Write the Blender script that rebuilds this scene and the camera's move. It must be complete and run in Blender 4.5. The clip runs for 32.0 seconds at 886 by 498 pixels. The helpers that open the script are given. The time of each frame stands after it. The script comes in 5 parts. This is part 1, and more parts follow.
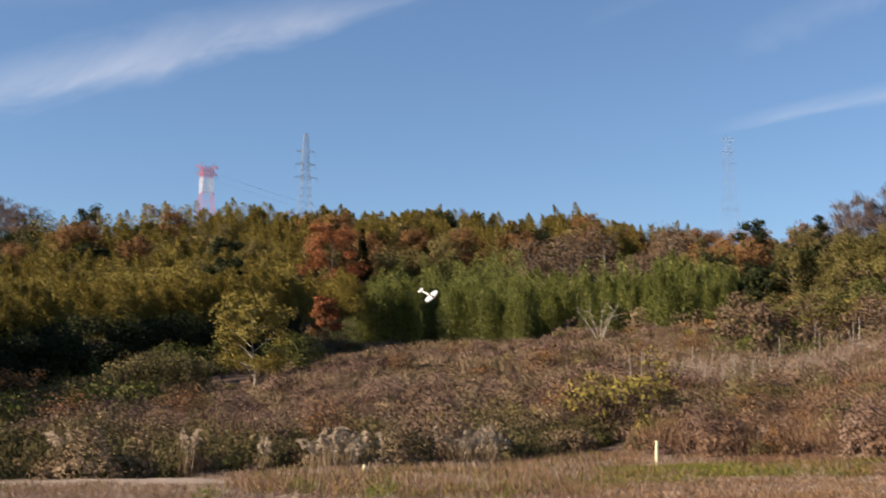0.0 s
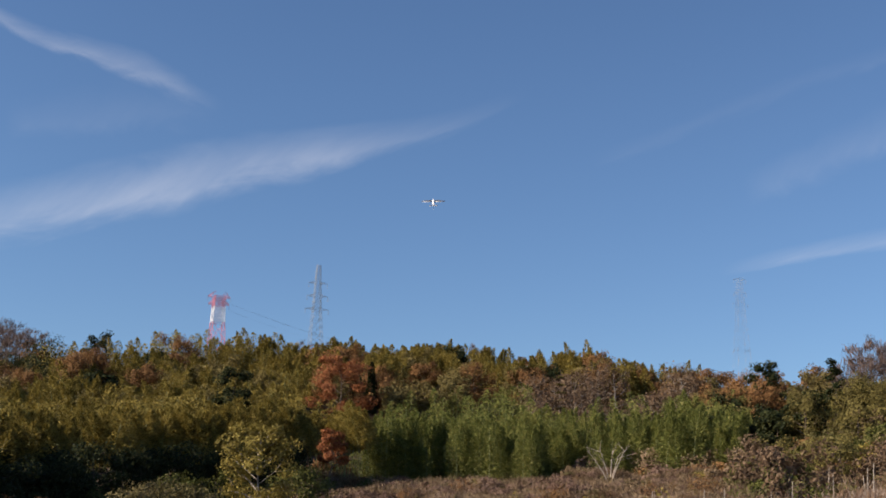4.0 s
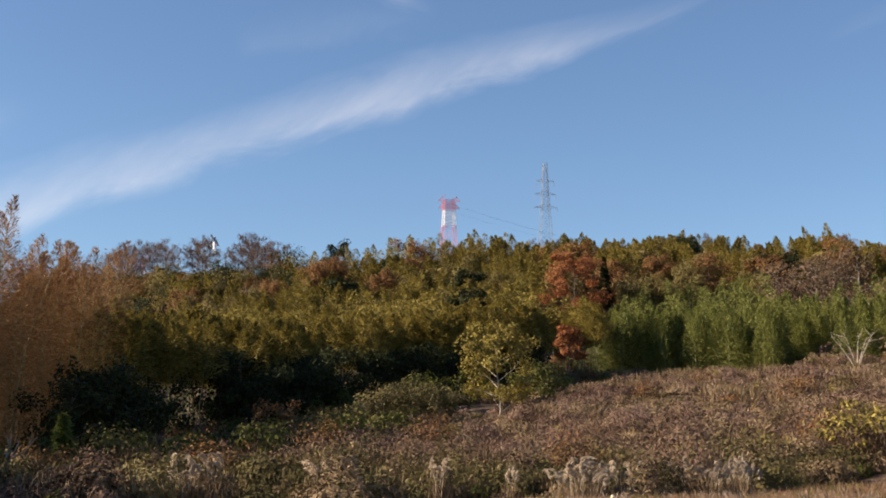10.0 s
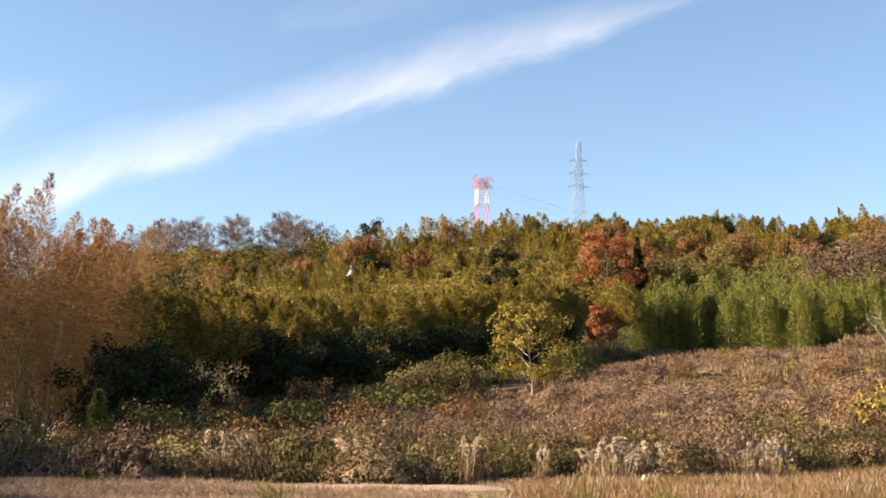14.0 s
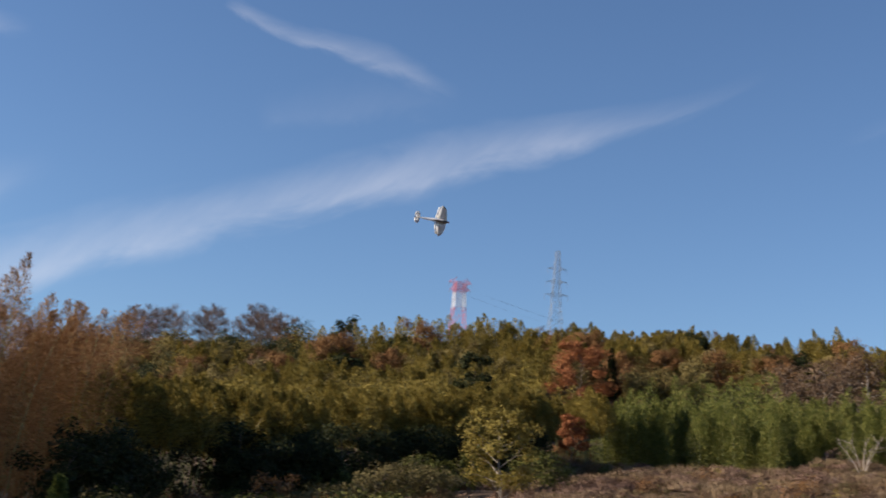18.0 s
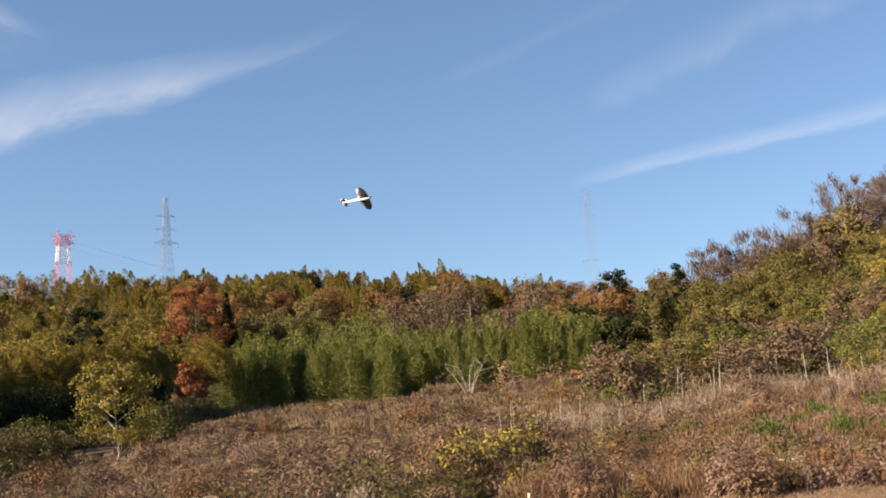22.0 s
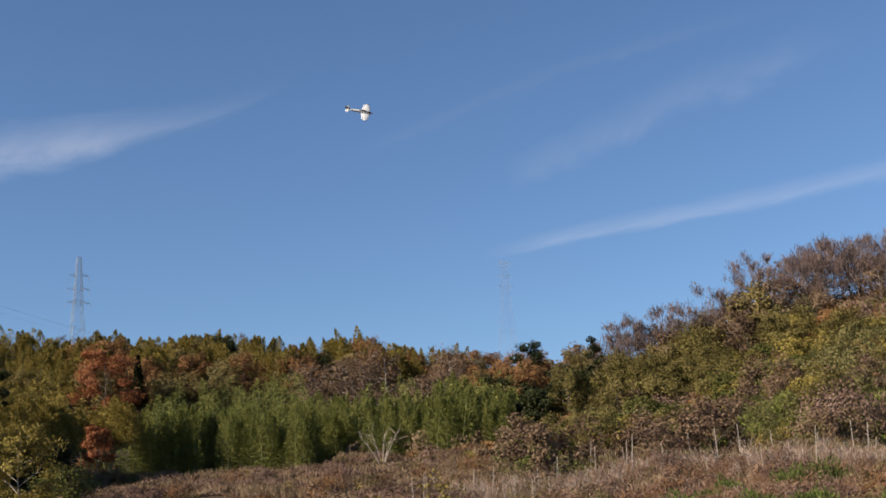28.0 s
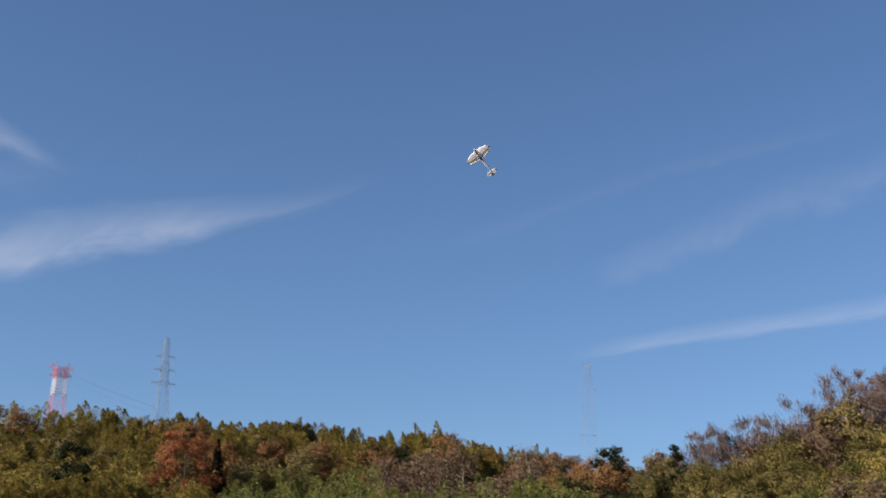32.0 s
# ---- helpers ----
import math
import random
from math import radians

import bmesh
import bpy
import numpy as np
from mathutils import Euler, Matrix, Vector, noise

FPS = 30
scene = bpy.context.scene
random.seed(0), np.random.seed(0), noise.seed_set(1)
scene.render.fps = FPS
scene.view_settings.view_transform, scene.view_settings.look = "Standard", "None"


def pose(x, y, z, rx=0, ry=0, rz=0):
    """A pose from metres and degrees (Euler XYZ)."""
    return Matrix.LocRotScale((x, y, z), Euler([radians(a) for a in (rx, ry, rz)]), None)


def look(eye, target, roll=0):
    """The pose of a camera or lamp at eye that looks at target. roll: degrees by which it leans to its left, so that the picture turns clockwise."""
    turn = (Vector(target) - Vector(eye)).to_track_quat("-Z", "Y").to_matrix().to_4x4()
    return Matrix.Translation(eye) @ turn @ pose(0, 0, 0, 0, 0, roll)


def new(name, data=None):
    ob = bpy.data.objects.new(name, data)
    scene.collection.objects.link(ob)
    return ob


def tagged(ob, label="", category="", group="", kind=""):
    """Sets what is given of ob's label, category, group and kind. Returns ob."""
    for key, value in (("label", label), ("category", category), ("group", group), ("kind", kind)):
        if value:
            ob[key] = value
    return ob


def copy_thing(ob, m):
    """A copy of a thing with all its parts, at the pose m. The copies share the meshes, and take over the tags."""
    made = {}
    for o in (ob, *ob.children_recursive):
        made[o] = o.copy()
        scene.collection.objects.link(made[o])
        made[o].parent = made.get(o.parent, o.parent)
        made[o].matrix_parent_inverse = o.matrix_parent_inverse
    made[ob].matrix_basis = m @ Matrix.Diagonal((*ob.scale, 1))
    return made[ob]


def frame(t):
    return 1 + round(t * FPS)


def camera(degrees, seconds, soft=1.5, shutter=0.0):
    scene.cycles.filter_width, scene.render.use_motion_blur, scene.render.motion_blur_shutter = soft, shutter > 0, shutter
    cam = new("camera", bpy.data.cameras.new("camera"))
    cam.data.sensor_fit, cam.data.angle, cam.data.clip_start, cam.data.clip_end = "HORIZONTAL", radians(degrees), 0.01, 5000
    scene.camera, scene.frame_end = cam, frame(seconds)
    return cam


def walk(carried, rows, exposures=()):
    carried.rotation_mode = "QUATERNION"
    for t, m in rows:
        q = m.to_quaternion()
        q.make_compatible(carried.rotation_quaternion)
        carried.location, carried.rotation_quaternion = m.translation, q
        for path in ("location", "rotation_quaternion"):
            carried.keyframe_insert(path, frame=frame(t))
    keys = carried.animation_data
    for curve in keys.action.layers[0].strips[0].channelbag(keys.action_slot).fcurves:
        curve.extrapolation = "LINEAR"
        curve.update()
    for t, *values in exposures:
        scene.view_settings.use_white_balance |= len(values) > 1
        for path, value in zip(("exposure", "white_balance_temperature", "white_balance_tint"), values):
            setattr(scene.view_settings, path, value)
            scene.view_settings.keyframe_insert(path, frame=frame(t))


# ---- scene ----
cam = camera(38.66, 32.0, soft=1.7, shutter=0.3)
EYE = 1.6
ROWS = [
    # seconds, yaw, pitch, roll
    (0.0, -0.000, 8.000, 0.000),
    (0.5, -3.705, 6.135, 1.247),
    (1.0, -6.347, 5.573, 1.921),
    (1.5, -6.813, 6.151, 2.134),
    (2.0, -5.635, 7.621, 1.818),
    (2.5, -3.302, 9.751, 0.924),
    (3.0, -0.668, 11.459, -0.193),
    (3.5, 0.770, 12.903, -1.084),
    (5.5, -3.692, 15.722, -1.162),
    (6.0, -4.570, 13.649, -0.078),
    (6.5, -3.914, 11.368, 0.741),
    (7.0, -1.617, 9.595, 1.039),
    (7.5, 2.037, 8.650, 0.879),
    (8.0, 5.685, 8.892, 0.325),
    (8.5, 8.523, 9.095, -0.136),
    (9.0, 10.563, 9.194, -0.243),
    (9.5, 11.296, 9.143, -0.344),
    (10.0, 11.019, 9.297, -0.169),
    (10.5, 10.595, 9.857, -0.253),
    (11.0, 10.308, 10.615, -0.347),
    (11.5, 10.645, 11.375, -0.493),
    (12.0, 11.892, 11.441, -0.748),
    (12.5, 12.491, 10.618, -0.881),
    (13.0, 12.717, 9.467, -0.952),
    (13.5, 12.679, 8.368, -0.740),
    (14.0, 12.439, 8.339, -0.659),
    (14.5, 13.209, 9.128, -0.626),
    (15.0, 14.992, 9.963, -0.545),
    (15.5, 17.281, 10.409, -0.858),
    (17.5, 15.246, 12.889, -3.482),
    (18.0, 10.859, 13.001, -3.514),
    (18.5, 6.081, 12.616, -1.968),
    (19.0, 0.913, 12.688, -0.247),
    (19.5, -3.634, 12.721, 1.392),
    (20.0, -5.511, 12.758, 2.838),
    (20.5, -5.803, 12.422, 3.366),
    (21.0, -5.269, 11.682, 3.414),
    (21.5, -4.920, 11.143, 3.352),
    (22.0, -5.700, 10.509, 2.972),
    (22.5, -7.569, 10.248, 2.397),
    (23.0, -9.668, 10.679, 2.014),
    (23.5, -11.330, 11.195, 1.805),
    (24.0, -12.106, 11.508, 1.925),
    (24.5, -12.494, 11.587, 2.148),
    (26.5, -13.113, 11.293, 2.395),
    (27.0, -11.639, 12.441, 2.390),
    (27.5, -10.344, 13.336, 2.233),
    (28.0, -9.654, 13.425, 2.201),
    (28.5, -9.231, 12.921, 2.372),
    (29.0, -9.177, 12.310, 2.533),
    (29.5, -8.937, 12.048, 2.601),
    (30.0, -8.755, 12.587, 2.386),
    (30.5, -8.902, 13.610, 1.807),
    (31.0, -8.936, 14.833, 1.094),
    (31.5, -8.377, 16.348, -0.088),
    (32.0, -6.622, 17.838, -1.437),
]
# seconds, stops, kelvin, tint: the picture warms as it brightens
EXPOSURES = [(0.0, 1.22, 6777, 13), (0.5, 1.77, 7586, 13), (1.0, 1.94, 7866, 13), (1.5, 1.92, 7833, 13), (2.0, 1.45, 7058, 13), (3.0, 1.03, 6464, 13), (6.0, 0.92, 6282, 13), (7.0, 1.54, 7305, 13), (8.0, 1.32, 6942, 13), (9.0, 1.16, 6678, 13), (10.0, 1.3, 6909, 13), (11.0, 1.18, 6711, 13), (12.0, 1.07, 6530, 13), (13.0, 1.32, 6942, 13), (13.5, 1.74, 7553, 13), (14.0, 2.04, 8048, 13), (15.0, 1.87, 7850, 13), (17.5, 1.02, 6447, 13), (18.0, 1.02, 6447, 13), (19.0, 1.3, 6909, 13), (20.0, 1.12, 6612, 13), (21.0, 1.0, 6414, 13), (21.5, 1.26, 6843, 13), (22.0, 1.52, 7272, 13), (23.0, 1.04, 6480, 13), (24.0, 1.07, 6530, 13), (27.0, 1.17, 6695, 13), (28.0, 0.97, 6365, 13), (29.0, 1.29, 6893, 13), (30.0, 1.08, 6546, 13), (31.0, 0.95, 6332, 13), (32.0, 0.95, 6332, 13)]
walk(cam, [(t, pose(0, 0, EYE, 90 + pitch, roll, yaw)) for t, yaw, pitch, roll in ROWS], EXPOSURES)

# ---- light: clear autumn afternoon, sun to the left ----
SUN_BEARING, SUN_HEIGHT = -106.0, 26.5
world = bpy.data.worlds.new("sky")
scene.world = world
world.use_nodes = True
wt = world.node_tree
sky = wt.nodes.new("ShaderNodeTexSky")
sky.sky_type, sky.sun_disc = "NISHITA", False
sky.sun_elevation, sky.sun_rotation = radians(SUN_HEIGHT), radians(SUN_BEARING)
sky.air_density, sky.dust_density, sky.ozone_density = 1.0, 0.2, 5.2
wt.links.new(sky.outputs[0], wt.nodes["Background"].inputs[0])
wt.nodes["Background"].inputs[1].default_value = 0.062
sun_data = bpy.data.lights.new("sun", "SUN")
sun_data.energy, sun_data.angle, sun_data.color = 4.7, radians(0.53), (1.0, 0.85, 0.66)
sun = new("sun", sun_data)
_b, _e = radians(SUN_BEARING), radians(SUN_HEIGHT)
sun.matrix_world = look((0, 0, 0), (-math.sin(_b) * math.cos(_e), -math.cos(_b) * math.cos(_e), -math.sin(_e)))


# ---- materials ----
def shader(name):
    m = bpy.data.materials.new(name)
    m.use_nodes = True
    return m, m.node_tree, m.node_tree.nodes["Principled BSDF"]


def node(nt, kind, **values):
    n = nt.nodes.new(kind)
    for k, v in values.items():
        n.inputs[k.replace("_", " ")].default_value = v
    return n


def ramp(nt, source, stops):
    r = nt.nodes.new("ShaderNodeValToRGB")
    while len(r.color_ramp.elements) < len(stops):
        r.color_ramp.elements.new(0.5)
    for e, (p, c) in zip(r.color_ramp.elements, stops):
        e.position, e.color = p, (*c, 1)
    nt.links.new(source, r.inputs[0])
    return r


def mixed(nt, a, b, fac, mode="MIX"):
    m = nt.nodes.new("ShaderNodeMix")
    m.data_type, m.blend_type = "RGBA", mode
    for sock, v in ((m.inputs[6], a), (m.inputs[7], b), (m.inputs[0], fac)):
        if isinstance(v, bpy.types.NodeSocket):
            nt.links.new(v, sock)
        else:
            sock.default_value = v if not isinstance(v, tuple) else (*v, 1)
    return m.outputs[2]


def foliage(name, stops, patch=6.0, through_light=0.35, rough=0.65, drift=0.3):
    """Leaves: each island takes its colour from a ramp, shifted in patches over the ground."""
    m, nt, b = shader(name)
    geo = nt.nodes.new("ShaderNodeNewGeometry")
    tc = nt.nodes.new("ShaderNodeNewGeometry")
    no = node(nt, "ShaderNodeTexNoise", Scale=1.0 / patch, Detail=3.0, Roughness=0.6)
    nt.links.new(tc.outputs["Position"], no.inputs["Vector"])
    mp = node(nt, "ShaderNodeMapRange")
    mp.inputs[1].default_value, mp.inputs[2].default_value = 0.3, 0.7
    nt.links.new(no.outputs[0], mp.inputs[0])
    mx = nt.nodes.new("ShaderNodeMix")
    mx.inputs[0].default_value = drift
    nt.links.new(geo.outputs["Random Per Island"], mx.inputs[2])
    nt.links.new(mp.outputs[0], mx.inputs[3])
    r = ramp(nt, mx.outputs[0], stops)
    nt.links.new(r.outputs[0], b.inputs["Base Color"])
    b.inputs["Roughness"].default_value = rough
    b.inputs["Specular IOR Level"].default_value = 0.1
    tr = nt.nodes.new("ShaderNodeBsdfTranslucent")
    nt.links.new(r.outputs[0], tr.inputs[0])
    ms = nt.nodes.new("ShaderNodeMixShader")
    ms.inputs[0].default_value = through_light
    nt.links.new(b.outputs[0], ms.inputs[1])
    nt.links.new(tr.outputs[0], ms.inputs[2])
    nt.links.new(ms.outputs[0], nt.nodes["Material Output"].inputs[0])
    return m


def plain(name, base, rough=0.6, vary=0.25, scale=8.0, metal=0.0, bump=0.0):
    m, nt, b = shader(name)
    tc = nt.nodes.new("ShaderNodeTexCoord")
    n1 = node(nt, "ShaderNodeTexNoise", Scale=scale, Detail=5.0)
    nt.links.new(tc.outputs["Object"], n1.inputs["Vector"])
    dark = tuple(c * (1 - vary) for c in base)
    light = tuple(min(1.0, c * (1 + vary)) for c in base)
    r = ramp(nt, n1.outputs[0], [(0.3, dark), (0.7, light)])
    nt.links.new(r.outputs[0], b.inputs["Base Color"])
    b.inputs["Roughness"].default_value, b.inputs["Metallic"].default_value = rough, metal
    if bump:
        bp = node(nt, "ShaderNodeBump", Strength=bump, Distance=0.02)
        nt.links.new(n1.outputs[0], bp.inputs["Height"])
        nt.links.new(bp.outputs[0], b.inputs["Normal"])
    return m


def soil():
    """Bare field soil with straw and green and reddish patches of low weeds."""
    m, nt, b = shader("field_soil")
    g = nt.nodes.new("ShaderNodeNewGeometry")
    big = node(nt, "ShaderNodeTexNoise", Scale=0.22, Detail=5.0, Roughness=0.6)
    mid = node(nt, "ShaderNodeTexNoise", Scale=1.3, Detail=6.0, Roughness=0.7)
    fine = node(nt, "ShaderNodeTexNoise", Scale=14.0, Detail=6.0, Roughness=0.75)
    for n in (big, mid, fine):
        nt.links.new(g.outputs["Position"], n.inputs["Vector"])
    a = ramp(nt, big.outputs[0], [(0.3, (0.17, 0.105, 0.07)), (0.42, (0.25, 0.175, 0.12)), (0.55, (0.30, 0.22, 0.155)), (0.7, (0.17, 0.115, 0.075))])
    c = ramp(nt, mid.outputs[0], [(0.3, (0.55, 0.5, 0.45)), (0.7, (1.0, 0.95, 0.85))])
    d = ramp(nt, fine.outputs[0], [(0.3, (0.5, 0.45, 0.4)), (0.7, (1.0, 1.0, 0.95))])
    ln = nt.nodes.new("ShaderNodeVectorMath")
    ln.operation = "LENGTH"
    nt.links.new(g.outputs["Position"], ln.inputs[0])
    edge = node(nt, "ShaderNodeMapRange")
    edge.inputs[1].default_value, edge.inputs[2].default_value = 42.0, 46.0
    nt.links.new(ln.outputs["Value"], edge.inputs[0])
    # leaf litter past the field, darkened to paint shaded gaps between bushes
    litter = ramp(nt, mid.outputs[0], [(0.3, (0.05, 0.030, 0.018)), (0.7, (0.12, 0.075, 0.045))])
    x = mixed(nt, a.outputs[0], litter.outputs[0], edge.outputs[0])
    x = mixed(nt, x, c.outputs[0], 0.8, "MULTIPLY")
    x = mixed(nt, x, d.outputs[0], 0.8, "MULTIPLY")
    nt.links.new(x, b.inputs["Base Color"])
    b.inputs["Roughness"].default_value = 0.95
    bp = node(nt, "ShaderNodeBump", Strength=0.6, Distance=0.06)
    nt.links.new(fine.outputs[0], bp.inputs["Height"])
    nt.links.new(bp.outputs[0], b.inputs["Normal"])
    return m


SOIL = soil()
BARK = plain("bark", (0.10, 0.075, 0.055), 0.9, 0.4, 6.0)
PALE_BARK = plain("pale_bark", (0.238, 0.210, 0.182), 0.85, 0.3, 6.0)
CULM = plain("bamboo_culm", (0.16, 0.18, 0.06), 0.5, 0.3, 2.0)
BAMBOO_GREEN = foliage("bamboo_leaves_green", [(0.1, (0.046, 0.060, 0.018)), (0.4, (0.122, 0.140, 0.034)), (0.7, (0.210, 0.215, 0.058)), (0.95, (0.305, 0.285, 0.100))], 9, 0.28)
BAMBOO_OLIVE = foliage("bamboo_leaves_olive", [(0.1, (0.052, 0.042, 0.012)), (0.4, (0.152, 0.120, 0.027)), (0.7, (0.270, 0.210, 0.047)), (0.95, (0.380, 0.292, 0.088))], 9, 0.22)
BAMBOO_BROWN = foliage("bamboo_leaves_withered", [(0.1, (0.105, 0.050, 0.020)), (0.5, (0.250, 0.130, 0.054)), (0.9, (0.40, 0.240, 0.115))], 7, 0.22)
LEAF_RUST = foliage("rust_leaves", [(0.05, (0.080, 0.040, 0.019)), (0.5, (0.185, 0.096, 0.038)), (0.95, (0.265, 0.152, 0.062))], 8, 0.18)
LEAF_RED = foliage("red_leaves", [(0.05, (0.115, 0.042, 0.020)), (0.5, (0.255, 0.096, 0.040)), (0.95, (0.36, 0.162, 0.070))], 5, 0.25)
LEAF_OCHRE = foliage("ochre_leaves", [(0.05, (0.062, 0.050, 0.019)), (0.5, (0.158, 0.126, 0.044)), (0.95, (0.245, 0.195, 0.078))], 8, 0.2)
LEAF_YELLOW = foliage("yellow_leaves", [(0.05, (0.085, 0.068, 0.016)), (0.5, (0.215, 0.172, 0.040)), (0.95, (0.330, 0.265, 0.075))], 3, 0.25)
# evergreen leaves, and the near-black that paints shade at the grove foot
LEAF_DARK = foliage("evergreen_and_shade_leaves", [(0.05, (0.009, 0.014, 0.006)), (0.6, (0.026, 0.034, 0.012)), (0.95, (0.062, 0.061, 0.019))], 6, 0.2)
LEAF_RUSSET = foliage("russet_leaves", [(0.05, (0.058, 0.036, 0.024)), (0.5, (0.125, 0.082, 0.052)), (0.95, (0.19, 0.138, 0.088))], 8, 0.15)
LEAF_MAUVE = foliage("bare_twigs", [(0.05, (0.060, 0.042, 0.038)), (0.6, (0.135, 0.098, 0.088)), (0.95, (0.22, 0.168, 0.15))], 6, 0.15)
BRUSH_MAUVE = foliage("brush_mauve", [(0.05, (0.046, 0.026, 0.020)), (0.5, (0.138, 0.086, 0.065)), (0.95, (0.250, 0.176, 0.136))], 3, 0.1, 0.65, 0.6)
BRUSH_GREEN = foliage("brush_green", [(0.05, (0.032, 0.028, 0.011)), (0.5, (0.100, 0.084, 0.033)), (0.95, (0.205, 0.170, 0.080))], 3, 0.15, 0.65, 0.6)
BRUSH_KHAKI = foliage("brush_khaki", [(0.05, (0.048, 0.031, 0.017)), (0.5, (0.160, 0.112, 0.066)), (0.95, (0.325, 0.245, 0.160))], 3, 0.1, 0.65, 0.6)
SHRUB_GREEN = foliage("shrub_leaves", [(0.05, (0.028, 0.036, 0.010)), (0.5, (0.068, 0.076, 0.018)), (0.95, (0.128, 0.124, 0.032))], 4, 0.2)
GRASS_RUST = foliage("dry_grass_rust", [(0.05, (0.095, 0.052, 0.032)), (0.5, (0.220, 0.132, 0.080)), (0.95, (0.340, 0.235, 0.158))], 5, 0.3)
GRASS_PALE = foliage("dry_grass_pale", [(0.05, (0.105, 0.070, 0.052)), (0.5, (0.285, 0.215, 0.168)), (0.95, (0.520, 0.440, 0.375))], 3, 0.25)
GRASS_ORANGE = foliage("dry_grass_orange", [(0.05, (0.120, 0.064, 0.032)), (0.5, (0.262, 0.155, 0.080)), (0.95, (0.370, 0.258, 0.160))], 3, 0.3)
STEM_RED = foliage("reddish_stems", [(0.05, (0.070, 0.030, 0.022)), (0.5, (0.165, 0.086, 0.060)), (0.95, (0.26, 0.15, 0.105))], 3, 0.2)
WEED_GREEN = foliage("weed_leaves", [(0.05, (0.055, 0.075, 0.018)), (0.5, (0.135, 0.160, 0.034)), (0.95, (0.24, 0.25, 0.07))], 3, 0.4)
SHRUB_BRIGHT = foliage("bright_shrub_leaves", [(0.05, (0.030, 0.050, 0.012)), (0.5, (0.080, 0.112, 0.024)), (0.95, (0.15, 0.18, 0.05))], 2, 0.25)
DARK_TWIGS = foliage("dark_twigs", [(0.05, (0.030, 0.018, 0.012)), (0.5, (0.085, 0.050, 0.034)), (0.95, (0.17, 0.11, 0.07))], 4, 0.05)
LEAF_OLIVE = foliage("olive_leaves", [(0.05, (0.042, 0.036, 0.012)), (0.5, (0.118, 0.100, 0.030)), (0.95, (0.21, 0.175, 0.06))], 6, 0.2)
SCRUB_GOLD = foliage("golden_scrub_leaves", [(0.05, (0.085, 0.064, 0.016)), (0.5, (0.205, 0.158, 0.040)), (0.95, (0.33, 0.26, 0.080))], 5, 0.2)
SCRUB_OLIVE = foliage("olive_scrub_leaves", [(0.05, (0.050, 0.048, 0.018)), (0.5, (0.122, 0.112, 0.040)), (0.95, (0.225, 0.195, 0.085))], 5, 0.2)
BARE_EARTH = plain("bare_earth", (0.235, 0.180, 0.138), 0.95, 0.22, 2.5, bump=0.5)
GRASS_GREEN = foliage("green_grass", [(0.05, (0.059, 0.060, 0.013)), (0.5, (0.158, 0.146, 0.025)), (0.95, (0.297, 0.239, 0.060))], 3, 0.35)
PLUME = foliage("pampas_plume", [(0.05, (0.27, 0.21, 0.155)), (0.5, (0.42, 0.345, 0.265)), (0.95, (0.55, 0.475, 0.38))], 3, 0.35)
DEAD_WOOD = plain("weathered_dead_wood", (0.30, 0.26, 0.22), 0.85, 0.25, 5.0)


# ---- mesh tools ----
def build(name, verts, faces, material, parent=None, smooth=False, slots=None):
    """One mesh object from arrays; faces all have the same number of corners. slots: with a list of materials, which one each face takes."""
    verts, faces = np.asarray(verts, np.float32), np.asarray(faces, np.int32)
    me = bpy.data.meshes.new(name)
    n, k = faces.shape
    me.vertices.add(len(verts))
    me.vertices.foreach_set("co", verts.ravel())
    me.loops.add(n * k)
    me.loops.foreach_set("vertex_index", faces.ravel())
    me.polygons.add(n)
    me.polygons.foreach_set("loop_start", np.arange(0, n * k, k, dtype=np.int32))
    me.polygons.foreach_set("use_smooth", np.full(n, smooth))
    if slots is not None:
        me.polygons.foreach_set("material_index", np.asarray(slots, np.int32))
    me.update(calc_edges=True)
    for m in material if isinstance(material, list) else [material]:
        me.materials.append(m)
    ob = new(name, me)
    if parent is not None:
        ob.parent = parent
    return ob


def part(name, bm, material, parent, label=""):
    me = bpy.data.meshes.new(name)
    bm.to_mesh(me)
    bm.free()
    me.materials.append(material)
    ob = new(name, me)
    ob.parent = parent
    if label:
        ob["label"] = label
    return ob


def unit(v):
    return v / np.maximum(np.linalg.norm(v, axis=-1, keepdims=True), 1e-9)


def leaves(g, centres, length, width, aim=None, spread=1.0, face=None, loose=0.6):
    """Small four-cornered leaves at centres. aim: the way they point (per leaf), loosened by spread; face: the way their flat side looks."""
    n = len(centres)
    d = unit(g.normal(size=(n, 3)))
    if aim is not None:
        d = unit(np.asarray(aim) + d * spread)
    if face is None:
        side = unit(np.cross(d, unit(g.normal(size=(n, 3)))))
    else:
        out = unit(unit(face) + g.normal(size=(n, 3)) * loose)
        side = unit(np.cross(out, d))
        d = np.cross(side, out)
    l = (np.broadcast_to(length, (n,)) * g.uniform(0.6, 1.3, n))[:, None]
    w = (np.broadcast_to(width, (n,)) * g.uniform(0.6, 1.3, n))[:, None]
    v = np.stack([centres - d * l * 0.5, centres + side * w * 0.5, centres + d * l * 0.5, centres - side * w * 0.5], 1)
    return v.reshape(-1, 3), np.arange(n * 4).reshape(n, 4)


